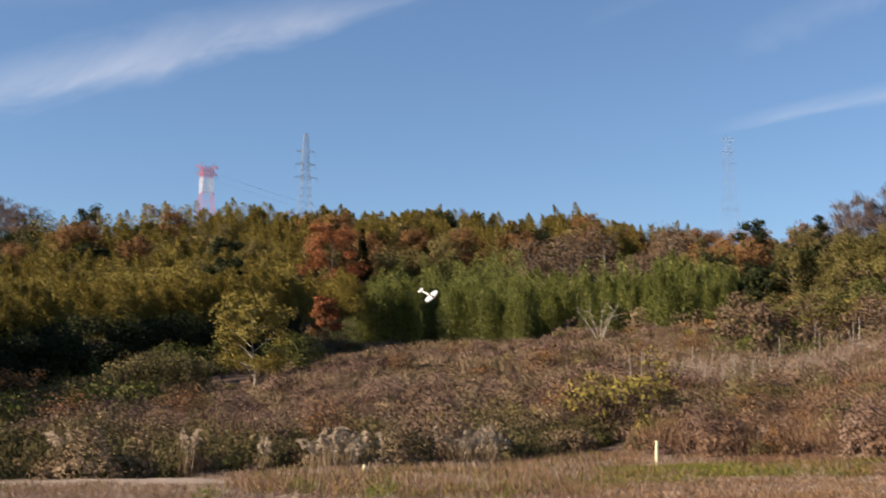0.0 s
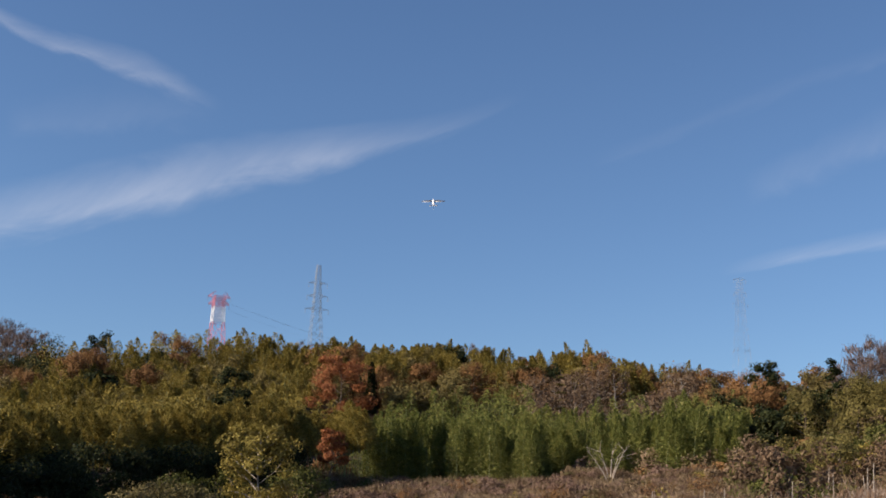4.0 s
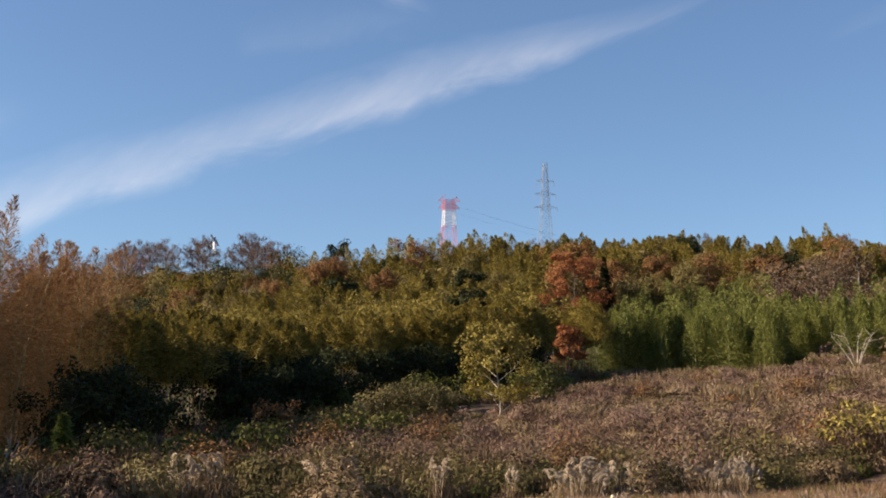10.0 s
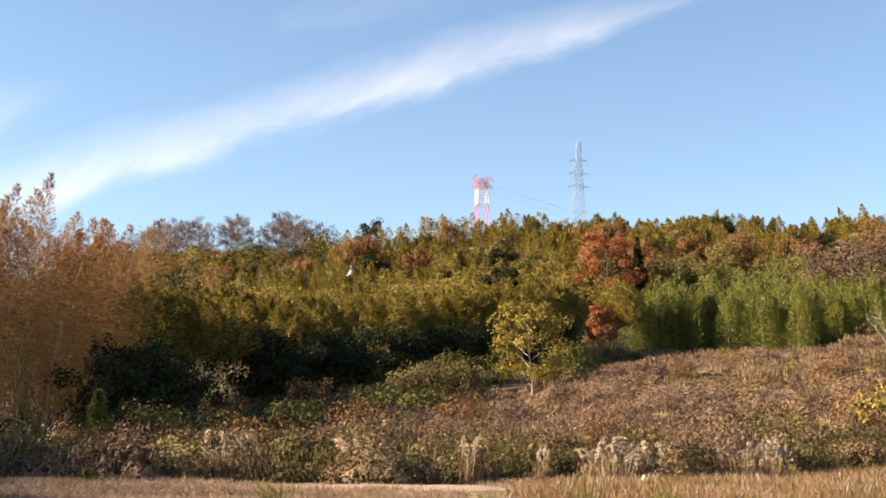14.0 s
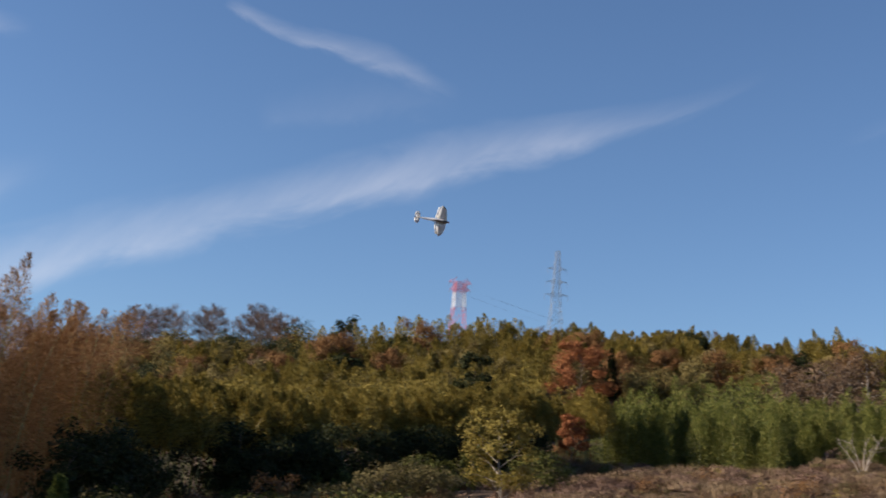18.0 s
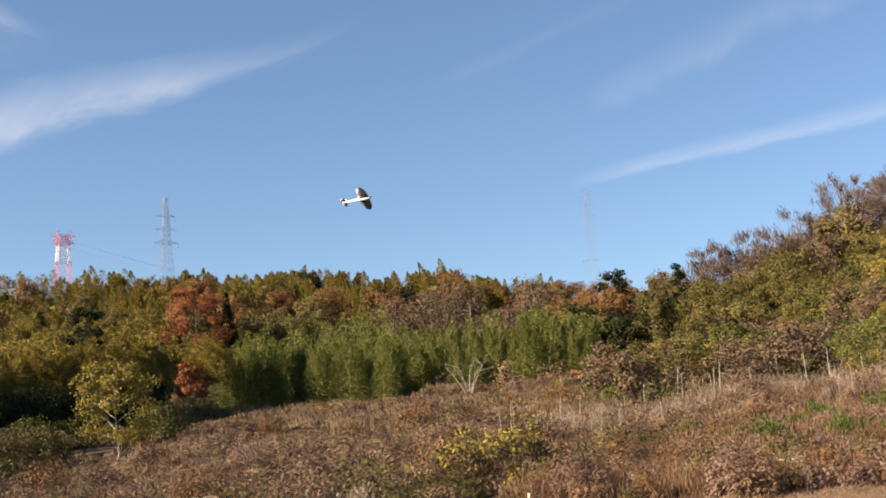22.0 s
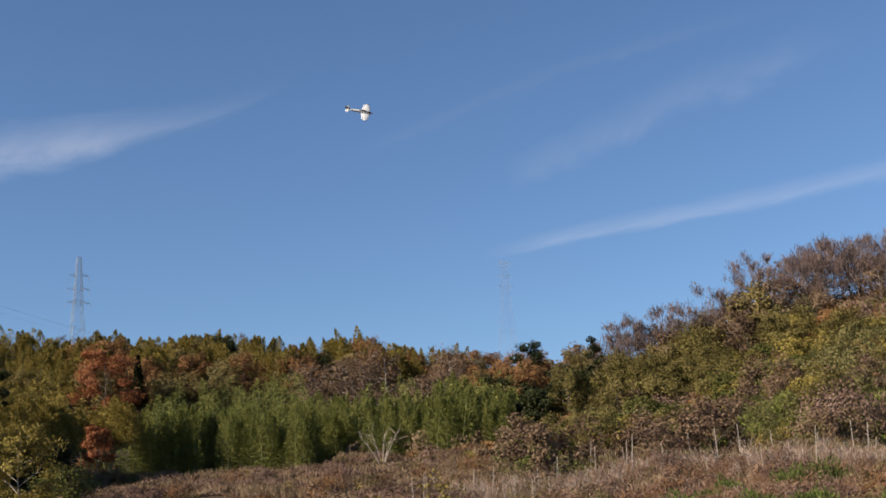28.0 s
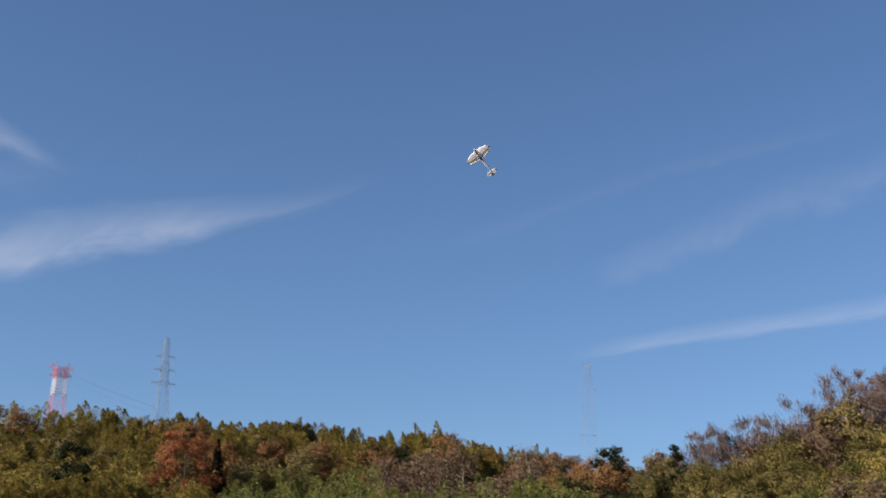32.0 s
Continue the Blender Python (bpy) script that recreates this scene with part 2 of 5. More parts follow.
def tubes(segments, sides=5):
    """Tapered tubes for (p0, p1, r0, r1)."""
    vs, fs, base = [], [], 0
    ang = np.arange(sides) * 2 * np.pi / sides
    for p0, p1, r0, r1 in segments:
        p0, p1 = np.asarray(p0, float), np.asarray(p1, float)
        d = unit(p1 - p0)
        a = unit(np.cross(d, [0.3, 0.9, 0.31] if abs(d[2]) > 0.8 else [0, 0, 1.0]))
        b = np.cross(d, a)
        ring = np.cos(ang)[:, None] * a + np.sin(ang)[:, None] * b
        vs += [p0 + ring * r0, p1 + ring * r1]
        i = np.arange(sides)
        j = (i + 1) % sides
        fs.append(np.stack([i, j, j + sides, i + sides], 1) + base)
        base += 2 * sides
    return np.concatenate(vs), np.concatenate(fs)


def polar(bearing, r):
    b = np.radians(bearing)
    return np.sin(b) * r, np.cos(b) * r


# ---- the lie of the land: heights by bearing and range ----
RANGES = np.array([0, 40, 47, 60, 85, 120, 150, 180, 220, 265, 330, 500, 4000.0])
LAND = {
    -180: [0, 0, 0, 0, 0, 0, 0, 0, 0, 0, 0, 0, 0],
    -75: [0, 0, 0, 0, 0, 1, 2, 4, 6, 8, 10, 8, 0],
    -36: [0, 0, 0, 0, 0.2, 1.5, 4.5, 9.5, 20, 29, 33, 24, 0],
    -20: [0, 0, 0, 0.2, 1.3, 4.2, 7.8, 13.5, 26, 38.3, 39.5, 28, 0],
    -11: [0, 0, 0, 0.5, 2.5, 5.8, 8.5, 13.8, 28, 40.7, 41.4, 30, 0],
    0: [0, 0, 0, 0.8, 3.1, 7.2, 9.8, 12.8, 27.2, 40.5, 41.2, 30, 0],
    13: [0, 0, 0.2, 1.5, 4.4, 8.0, 11.2, 15.2, 25.8, 35.7, 36.5, 28, 0],
    20: [0, 0, 0.4, 2.3, 5.2, 9.8, 16, 23.5, 29, 33, 34, 28, 0],
    27: [0, 0.1, 0.6, 2.5, 5.3, 13.5, 24.0, 33.0, 35, 35, 35, 28, 0],
    33: [0, 0.1, 0.7, 2.6, 5.4, 14.5, 25.5, 33.5, 35, 35, 35, 28, 0],
    60: [0, 0.1, 0.8, 2.8, 5.6, 17, 28, 36, 37, 37, 37, 28, 0],
    100: [0, 0, 0, 0, 0, 1, 2, 4, 6, 8, 10, 8, 0],
    180: [0, 0, 0, 0, 0, 0, 0, 0, 0, 0, 0, 0, 0],
}
_LB = np.array(list(LAND))
_LZ = np.array(list(LAND.values()))


def ground_z(x, y):
    x, y = np.asarray(x, float), np.asarray(y, float)
    r, b = np.hypot(x, y), np.degrees(np.arctan2(x, y))
    k = np.clip(np.searchsorted(_LB, b, "right") - 1, 0, len(_LB) - 2)
    f = (b - _LB[k]) / (_LB[k + 1] - _LB[k])
    f = f * f * (3 - 2 * f)
    i = np.clip(np.searchsorted(RANGES, r, "right") - 1, 0, len(RANGES) - 2)
    g = np.clip((r - RANGES[i]) / (RANGES[i + 1] - RANGES[i]), 0, 1)
    z0 = _LZ[k, i] * (1 - f) + _LZ[k + 1, i] * f
    z1 = _LZ[k, i + 1] * (1 - f) + _LZ[k + 1, i + 1] * f
    z = z0 * (1 - g) + z1 * g
    rough = np.clip((r - 40) / 60, 0, 1)
    return z + rough * 0.5 * (np.sin(x * 0.21 + 1.3) * np.cos(y * 0.17) + 0.5 * np.sin(x * 0.53 + y * 0.41)) + 0.03 * np.sin(x * 0.9) * np.cos(y * 1.1 + 0.5)


def spot(bearing, r, lift=0.0):
    x, y = polar(bearing, r)
    return float(x), float(y), float(ground_z(x, y)) + lift


def scatter(g, n, b0, b1, r0, r1):
    """Places spread evenly over a sector of the land, on the ground."""
    b = g.uniform(b0, b1, n)
    r = np.sqrt(g.uniform(r0 * r0, r1 * r1, n))
    x, y = polar(b, r)
    return np.stack([x, y, ground_z(x, y)], 1)


def make_ground():
    radii = np.concatenate([[0.0, 0.6], np.arange(2, 44, 2.0), np.arange(44, 130, 3.0), np.arange(130, 340, 7.0), np.geomspace(350, 4000, 14)])
    bearings = np.concatenate([np.arange(-180, -62, 6.0), np.arange(-60, 60, 1.5), np.arange(60, 180, 6.0)])
    B, R = np.meshgrid(bearings, radii)
    x, y = polar(B, R)
    v = np.stack([x, y, ground_z(x, y)], -1).reshape(-1, 3)
    nb = len(bearings)
    i, j = np.meshgrid(np.arange(len(radii) - 1), np.arange(nb), indexing="ij")
    f = np.stack([i * nb + j, i * nb + (j + 1) % nb, (i + 1) * nb + (j + 1) % nb, (i + 1) * nb + j], -1).reshape(-1, 4)
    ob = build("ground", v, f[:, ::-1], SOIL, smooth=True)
    return tagged(ob, "brown soil field rising to brushy slopes and a wooded hill", "ground", kind="structure")


make_ground()


# ---- trees ----
def skeleton_of(g, height, spread, first=0.3, limbs=9, trunk_r=0.16, lean=0.04, fork=2):
    """Trunk and limbs as tapered segments, and the tips where twigs and leaves sit."""
    segs, tips = [], []
    p = np.zeros(3)
    steps = 6
    path = [p]
    for i in range(steps):
        p = p + np.array([g.normal(0, lean * height / steps * 2), g.normal(0, lean * height / steps * 2), height * 0.9 / steps])
        path.append(p)
    for i in range(steps):
        segs.append((path[i], path[i + 1], trunk_r * (1 - i / steps * 0.85), trunk_r * (1 - (i + 1) / steps * 0.85)))
    tips.append(path[-1])
    for k in range(limbs):
        f = first + (1 - first) * (k + 0.5) / limbs
        h = f * 0.9 * height
        i = min(int(f * steps), steps - 1)
        start = path[i] + (path[i + 1] - path[i]) * (f * steps - i)
        a = k * 2.4 + g.uniform(-0.5, 0.5)
        reach = spread * (1.1 - 0.6 * abs(f - 0.55)) * g.uniform(0.6, 1.05) * (1 - 0.35 * max(0, f - 0.6) / 0.4)
        rise = g.uniform(0.25, 0.8) * reach
        mid = start + np.array([math.cos(a) * reach * 0.55, math.sin(a) * reach * 0.55, rise * 0.6])
        r = trunk_r * (1 - f * 0.7) * 0.5
        segs.append((start, mid, r, r * 0.6))
        for _ in range(fork):
            b = a + g.uniform(-0.8, 0.8)
            end = mid + np.array([math.cos(b) * reach * 0.5, math.sin(b) * reach * 0.5, rise * g.uniform(0.1, 0.8)])
            segs.append((mid, end, r * 0.6, r * 0.2))
            tips += [end, mid + (end - mid) * 0.5]
    return segs, np.array(tips)


def broadleaf(name, g, height, spread, leaf_mat, count=1500, clump=0.9, leaf=(0.34, 0.22), bark=BARK, first=0.3, limbs=10, flat=0.7, crown="crown", trunk_r=0.16):
    root = new(name)
    segs, tips = skeleton_of(g, height, spread, first, limbs, trunk_r)
    v, f = tubes(segs)
    build("trunk", v, f, bark, root, smooth=True)
    pick = g.integers(0, len(tips), count)
    size = g.uniform(0.6, 1.35, len(tips))
    off = unit(g.normal(size=(count, 3))) * (g.uniform(0.3, 1.0, count) ** 0.5 * size[pick])[:, None] * clump
    off[:, 2] *= flat
    c = tips[pick] + off
    v, f = leaves(g, c, leaf[0], leaf[1], None, 1.0, off + 0.5 * (tips[pick] - np.array([0, 0, height * 0.5])), 0.55)
    tagged(build(crown, v, f, leaf_mat, root), kind="stuff")
    return root


def bare_tree(name, g, height, spread, bark, twig_mat, twigs=420):
    """Leafless: limbs that fork, and a haze of fine twigs at the ends."""
    root = new(name)
    segs, tips = skeleton_of(g, height, spread, 0.25, 10, 0.13, 0.05, 3)
    v, f = tubes(segs, 4)
    build("trunk", v, f, bark, root, smooth=True)
    pick = tips[g.integers(0, len(tips), twigs)]
    away = unit(pick - np.array([0, 0, height * 0.45])) + np.array([0, 0, 0.5])
    v, f = leaves(g, pick + unit(away) * 0.3 + g.normal(0, 0.28, (twigs, 3)), 0.75, 0.07, away, 0.7)
    tagged(build("twig_haze", v, f, twig_mat, root), kind="stuff")
    return root


def conifer(name, g, height, spread, leaf_mat, count=1300, gap=0.0):
    root = new(name)
    v, f = tubes([((0, 0, 0), (0.05, 0, height * 0.5), 0.16, 0.1), ((0.05, 0, height * 0.5), (0, 0.05, height), 0.1, 0.02)])
    build("trunk", v, f, BARK, root, smooth=True)
    h = g.uniform(0.12, 1.0, count) ** 0.8
    tier = np.round(h * 9) / 9 if gap else h
    h = h * (1 - gap) + tier * gap
    a = g.uniform(0, 2 * np.pi, count)
    r = spread * (1.05 - h) ** 0.75 * g.uniform(0.2, 1.0, count) ** 0.5 * (0.75 + 0.25 * np.sin(a * 3 + h * 20))
    c = np.stack([np.cos(a) * r, np.sin(a) * r, h * height - 0.15 * r], 1)
    aim = np.stack([np.cos(a), np.sin(a), np.full(count, -0.35)], 1)
    v, f = leaves(g, c, 0.46, 0.2, aim, 0.5)
    tagged(build("crown", v, f, leaf_mat, root), kind="stuff")
    return root


def bamboo_stand(name, label, g, places, heights, leaf_mat, sprays=230, lean=0.12, size=(0.42, 0.10), plume=1.0, low=0.25):
    """A grove as one object: bowed culms, each with feathery drooping sprays of leaves."""
    n = len(places)
    a = g.uniform(0, 2 * np.pi, n)
    bend = heights * g.uniform(0.3, 1.0, n) * lean
    vs, fs, base = [], [], 0
    # leaf sprays
    k = np.repeat(np.arange(n), sprays)
    m = len(k)
    h = low + (1 - low) * g.uniform(0, 1, m) ** 0.85
    width = plume * (0.30 + 1.05 * np.sin(np.pi * np.clip((h - low) / (1 - low), 0, 1) ** 0.8) ** 0.8) * (0.75 + 0.5 * g.uniform(0, 1, n))[k] * (heights / 9.0)[k]
    out = g.uniform(0, 2 * np.pi, m)
    rr = width * g.uniform(0, 1, m) ** 0.5
    bow = bend[k] * h ** 2.4
    c = np.stack([np.cos(a[k]) * bow + np.cos(out) * rr, np.sin(a[k]) * bow + np.sin(out) * rr, h * heights[k] - 0.12 * rr], 1) + places[k]
    aim = np.stack([np.cos(out) * 0.8, np.sin(out) * 0.8, g.uniform(-0.9, 0.5, m)], 1)
    v, f = leaves(g, c, size[0], size[1], aim, 0.45)
    root = new(name)
    tagged(build("foliage", v, f, leaf_mat, root), kind="stuff")
    segs_v, segs_f = [], []
    sides = 4
    t = np.array([0, 0.35, 0.65, 0.85, 1.0])
    ang = np.arange(sides) * 2 * np.pi / sides
    for i in range(n):
        bx, by = math.cos(a[i]) * bend[i], math.sin(a[i]) * bend[i]
        c = places[i] + np.stack([bx * t ** 2.4, by * t ** 2.4, heights[i] * t * 0.97], 1)
        r = 0.055 * (1 - 0.85 * t)
        ring = c[:, None, :] + r[:, None, None] * np.stack([np.cos(ang), np.sin(ang), 0 * ang], 1)[None]
        segs_v.append(ring.reshape(-1, 3))
        q = np.arange(len(t) - 1)[:, None] * sides + np.arange(sides)[None]
        q2 = np.arange(len(t) - 1)[:, None] * sides + (np.arange(sides)[None] + 1) % sides
        segs_f.append(np.stack([q, q2, q2 + sides, q + sides], -1).reshape(-1, 4) + base)
        base += len(t) * sides
    culms = build("culm_mass", np.concatenate(segs_v), np.concatenate(segs_f), CULM, root, smooth=True)
    tagged(culms, kind="stuff")
    return tagged(root, label, "bamboo", kind="stuff")


def bamboo_clump(g, height, leaf_mat, count, size=(0.46, 0.13), low=0.12, wide=1.0):
    """A few bowed culms from one root, each a feathery plume of drooping sprays."""
    root = new("bamboo")
    cs, aims = [], []
    for i in range(5):
        a, h = g.uniform(0, 2 * np.pi), height * g.uniform(0.84, 1.0)
        foot = np.array([g.normal(0, 1.2), g.normal(0, 1.2), 0])
        bend = h * g.uniform(0.06, 0.22)
        t = np.array([0, 0.35, 0.6, 0.8, 0.92, 1.0])
        c = foot + np.stack([math.cos(a) * bend * t ** 2.4, math.sin(a) * bend * t ** 2.4, h * t], 1)
        r = 0.05 * (1 - 0.9 * t)
        v, f = tubes([(c[k], c[k + 1], r[k], r[k + 1]) for k in range(5)], 4)
        build("culm", v, f, CULM, root, smooth=True)
        n = count // 5
        u = low + (1 - low) * g.beta(1.3, 1.05, n)
        # branches leave the culm at its nodes, five to a node, and droop; leaves hang along them
        nodes = max(int(h / 0.3), 8)
        k = np.round(u * nodes)
        u = np.clip((k + g.normal(0, 0.28, n)) / nodes, 0, 1)
        s = np.clip((u - low) / (1 - low), 0, 1)
        w = wide * (0.08 + 1.24 * np.sin(np.pi * s ** 0.62) ** 0.9) * g.uniform(0.75, 1.15) * (height / 9) ** 0.5
        o = k * 2.4 + g.integers(0, 5, n) * 1.257 + np.sin(k * 12.9) * 0.9 + g.normal(0, 0.14, n)
        rr = w * g.uniform(0.05, 1, n) ** 0.6
        bow = bend * u ** 2.4
        cs.append(foot + np.stack([math.cos(a) * bow + np.cos(o) * rr, math.sin(a) * bow + np.sin(o) * rr, u * h + 0.4 * rr - 0.32 * rr ** 2], 1))
        aims.append(np.stack([np.cos(o) * 0.9, np.sin(o) * 0.9, 0.8 - 0.6 * rr + 0.5 * s ** 4], 1))
    v, f = leaves(g, np.concatenate(cs), size[0], size[1], np.concatenate(aims), 0.3)
    tagged(build("foliage", v, f, leaf_mat, root), kind="stuff")
    return root


# sight lines kept open before trees that stand out: bearing, half width, from range, to range
CLEAR = [(-5.1, 1.7, 170, 204), (-3.75, 1.0, 192, 212), (4.9, 1.0, 192, 205), (-9.9, 1.4, 172, 186), (16.75, 0.8, 150, 176), (-8.4, 2.0, 84, 130), (-5.45, 0.9, 120, 162), (6.9, 0.8, 130, 160), (-21.7, 4.3, 218, 266), (7.4, 3.6, 200, 232)]


def open_sight(places):
    b, r = np.degrees(np.arctan2(places[:, 0], places[:, 1])), np.hypot(places[:, 0], places[:, 1])
    ok = np.ones(len(places), bool)
    for b0, half, r0, r1 in CLEAR:
        ok &= ~((np.abs(b - b0) < half) & (r > r0) & (r < r1))
    return places[ok]


def band(g, n, knots, depth):
    """Places in a belt whose front edge runs through (bearing, range) knots."""
    b = g.uniform(knots[0][0], knots[-1][0], n)
    r = np.interp(b, [k[0] for k in knots], [k[1] for k in knots]) + depth * g.uniform(0, 1, n)
    x, y = polar(b, r)
    return open_sight(np.stack([x, y, ground_z(x, y)], 1))


g = np.random.default_rng(11)

# -- bamboo groves --
def grove(label, leaf_mat, front, depth, n_front, n_back, h, count, size=(0.46, 0.13), low=0.05, wide=1.0, back=26, kind="", scale=(0.85, 1.2)):
    """Clumps along the front as things of their own, and the mass behind them as one object."""
    kinds = [tagged(bamboo_clump(g, g.uniform(*h), leaf_mat, count, size, low, wide), label, "bamboo", "" if kind else "bamboo of the " + label.split(",")[0], kind) for _ in range(4)]
    settle(kinds, band(g, n_front, front, depth), scale)
    q = band(g, n_back, [(b, r + depth * 0.8) for b, r in front], back)
    bamboo_stand("bamboo_grove", label + ", its depth behind the front", g, q, g.uniform(h[0] * 0.9, h[1] * 1.02, len(q)), leaf_mat, 260, 0.1, (size[0] * 1.25, size[1] * 1.9), 1.15, max(0.2, low * 0.9))


def plant(kinds, places, scale=(0.85, 1.2)):
    for q in places:
        src = kinds[g.integers(0, len(kinds))]
        s = g.uniform(*scale)
        t = copy_thing(src, pose(q[0], q[1], q[2] - 0.15, 0, 0, g.uniform(0, 360)))
        t.scale = (s * g.uniform(0.9, 1.15), s * g.uniform(0.9, 1.15), s)


def stock(make, label, category, count, group):
    """A few differing trees of one kind."""
    return [tagged(make(i), label, category, group) for i in range(count)]


def settle(kinds, places, scale=(0.85, 1.2)):
    """Set the stock itself on the first places, copies on the rest."""
    for t, q in zip(kinds, places):
        t.matrix_world = pose(q[0], q[1], q[2] - 0.15, 0, 0, g.uniform(0, 360))
    plant(kinds, places[len(kinds):], scale)


grove("olive-gold bamboo with a dark shaded front", BAMBOO_OLIVE, [(-26.5, 88), (-22, 100), (-19, 112), (-11, 140), (-7, 152), (-4, 160)], 14, 88, 330, (8.8, 10.8), 7600, (0.42, 0.062), 0.52, 1.15, back=40, scale=(0.9, 1.12))
# left of bearing -40 the grove is unseen, added to cast shade
grove("withered reddish-brown bamboo with feathery tops", BAMBOO_BROWN, [(-84, 34), (-66, 40), (-52, 54), (-40, 67), (-29, 77), (-25.6, 85)], 16, 118, 620, (14.4, 15.9), 11000, (0.32, 0.034), 0.10, 1.4, 40, scale=(0.9, 1.08))
grove("bright green bamboo at the foot of the hill", BAMBOO_GREEN, [(-4.5, 170), (0, 170), (6, 170), (13.2, 164)], 16, 98, 190, (7.0, 8.8), 6400, (0.44, 0.066), 0.0, 1.1)
grove("yellow-olive bamboo on the wooded hill", BAMBOO_OLIVE, [(-23, 165), (-12, 180), (-4.5, 225), (0, 235), (10.5, 225)], 66, 245, 130, (7.0, 8.4), 4600, (0.5, 0.085), 0.1, 1.3, 44, "stuff")

# -- woods on the hill --
def oaks(mat, label, k=3):
    return stock(lambda i: broadleaf("oak_tree", g, g.uniform(6.0, 7.6), 3.3, mat, 4600, 1.15, (0.30, 0.20), BARK, 0.06, 13, 0.8), label, "tree", k, "autumn trees on the hill")


rust = oaks(LEAF_RUST, "rust-brown autumn oak on the wooded hill")
ochre = oaks(LEAF_OCHRE, "ochre-yellow autumn oak on the wooded hill")
dark = stock(lambda i: broadleaf("evergreen_tree", g, g.uniform(5.5, 7.0), 2.6, LEAF_DARK, 2400, 0.95, (0.36, 0.28), BARK, 0.05), "dark green evergreen tree among the autumn trees", "tree", 2, "evergreens on the hill")
bare = stock(lambda i: bare_tree("bare_tree", g, g.uniform(6.5, 9.0), 2.6, BARK, LEAF_MAUVE, 620), "nearly leafless grey-mauve tree on the ridge", "tree", 3, "bare trees on the ridge")

sparse = stock(lambda i: broadleaf("oak_tree", g, g.uniform(6.0, 8.0), 2.7, LEAF_RUSSET, 900, 1.0, (0.34, 0.24), PALE_BARK, 0.1, 13, 0.8), "thinly leaved russet tree on the hill crest", "tree", 3, "russet trees on the crest")
settle(sparse, np.concatenate([band(g, 26, [(19, 170), (22, 164), (27, 158), (33, 156), (45, 154)], 26), scatter(g, 30, 3.8, 11.5, 198, 232)]))
settle(rust, np.concatenate([band(g, 26, [(-24, 200), (-8, 195), (-4, 205), (12.5, 205)], 48), band(g, 6, [(3.5, 234), (9, 234)], 26), band(g, 8, [(10, 200), (18, 195)], 30)]))
settle(ochre, np.concatenate([band(g, 40, [(-26, 178), (-12, 178), (-5, 180), (-3, 205), (12.5, 205)], 50), band(g, 18, [(9.5, 198), (17.5, 190)], 34), band(g, 7, [(18, 170), (24, 164)], 14)]))
settle(dark, np.concatenate([band(g, 12, [(-23, 200), (11, 220)], 70), band(g, 34, [(11.6, 176), (14, 172), (16.6, 164)], 26)]))
settle(bare, np.concatenate([scatter(g, 40, -26.0, -17.8, 256, 280), band(g, 6, [(-10, 268), (2, 268)], 10), band(g, 70, [(17, 174), (22, 166), (27, 162), (33, 160), (44, 158)], 24)]))

# -- bushes and small trees on the hillside --
slope = [stock(lambda i: broadleaf("hillside_tree", g, g.uniform(*h), h[1] * 0.5, m, int(n * 1.6), 0.75, (0.24, 0.14), BARK, 0.06, 11, 0.75), lab, "tree", 2, "trees on the hillside") for m, h, n, lab in (
    (SHRUB_GREEN, (2.0, 3.2), 2200, "dark green bushy tree on the hillside"), (LEAF_OLIVE, (3.2, 5.0), 2000, "olive-brown bushy tree on the hillside"),
    (LEAF_YELLOW, (2.0, 3.0), 1400, "yellow-leaved bush on the hillside"), (LEAF_RUSSET, (3.0, 4.6), 1600, "brown thinly leaved tree on the hillside"))]
settle(slope[0], np.concatenate([scatter(g, 26, 13, 46, 86, 150), band(g, 14, [(13, 128), (24, 116)], 16)]))
settle(slope[1], np.concatenate([scatter(g, 22, 13, 46, 90, 155), band(g, 14, [(15, 150), (22, 140), (26, 136)], 16)]))
stand = stock(lambda i: broadleaf("olive_tree", g, g.uniform(6.2, 7.6), 2.3, LEAF_OLIVE, 4200, 0.8, (0.26, 0.13), BARK, 0.08, 15, 1.1), "olive-brown feathery tree in the dense stand on the hillside", "tree", 3, "olive trees on the hillside")
settle(stand, band(g, 40, [(15.6, 158), (19, 146), (22.4, 142)], 14))
russet = stock(lambda i: broadleaf("oak_tree", g, g.uniform(5.5, 7.0), 2.4, LEAF_RUSSET, 2200, 0.85, (0.3, 0.2), BARK, 0.1, 13, 0.9), "russet-brown oak below the hill crest", "tree", 2, "russet oaks below the crest")
settle(russet, band(g, 16, [(20.5, 156), (24, 152), (33, 148), (44, 146)], 12))
settle(slope[2], np.concatenate([scatter(g, 14, 15, 46, 96, 130), scatter(g, 44, 22, 46, 118, 148)]))
settle(slope[3], np.concatenate([scatter(g, 12, 13, 46, 90, 160), scatter(g, 8, 14, 46, 84, 92)]))
crest = stock(lambda i: bare_tree("bare_tree", g, g.uniform(8.4, 10.4), 3.4, BARK, LEAF_MAUVE, 1100), "tall dark leafless tree on the hill crest", "tree", 3, "bare trees on the crest")
settle(crest, band(g, 34, [(18, 172), (22, 164), (27, 160), (33, 158), (44, 156)], 14))

# -- near-black bushes added to paint the deep shade along the front of the groves --
shade_bushes = stock(lambda i: broadleaf("shade_bush", g, g.uniform(4.2, 6.4), 2.5, LEAF_DARK, 2800, 0.8, (0.24, 0.17), BARK, 0.02, 13, 0.9), "near-black bush standing in for deep shade at the grove foot", "bush", 3, "evergreen bushes at the foot of the groves")
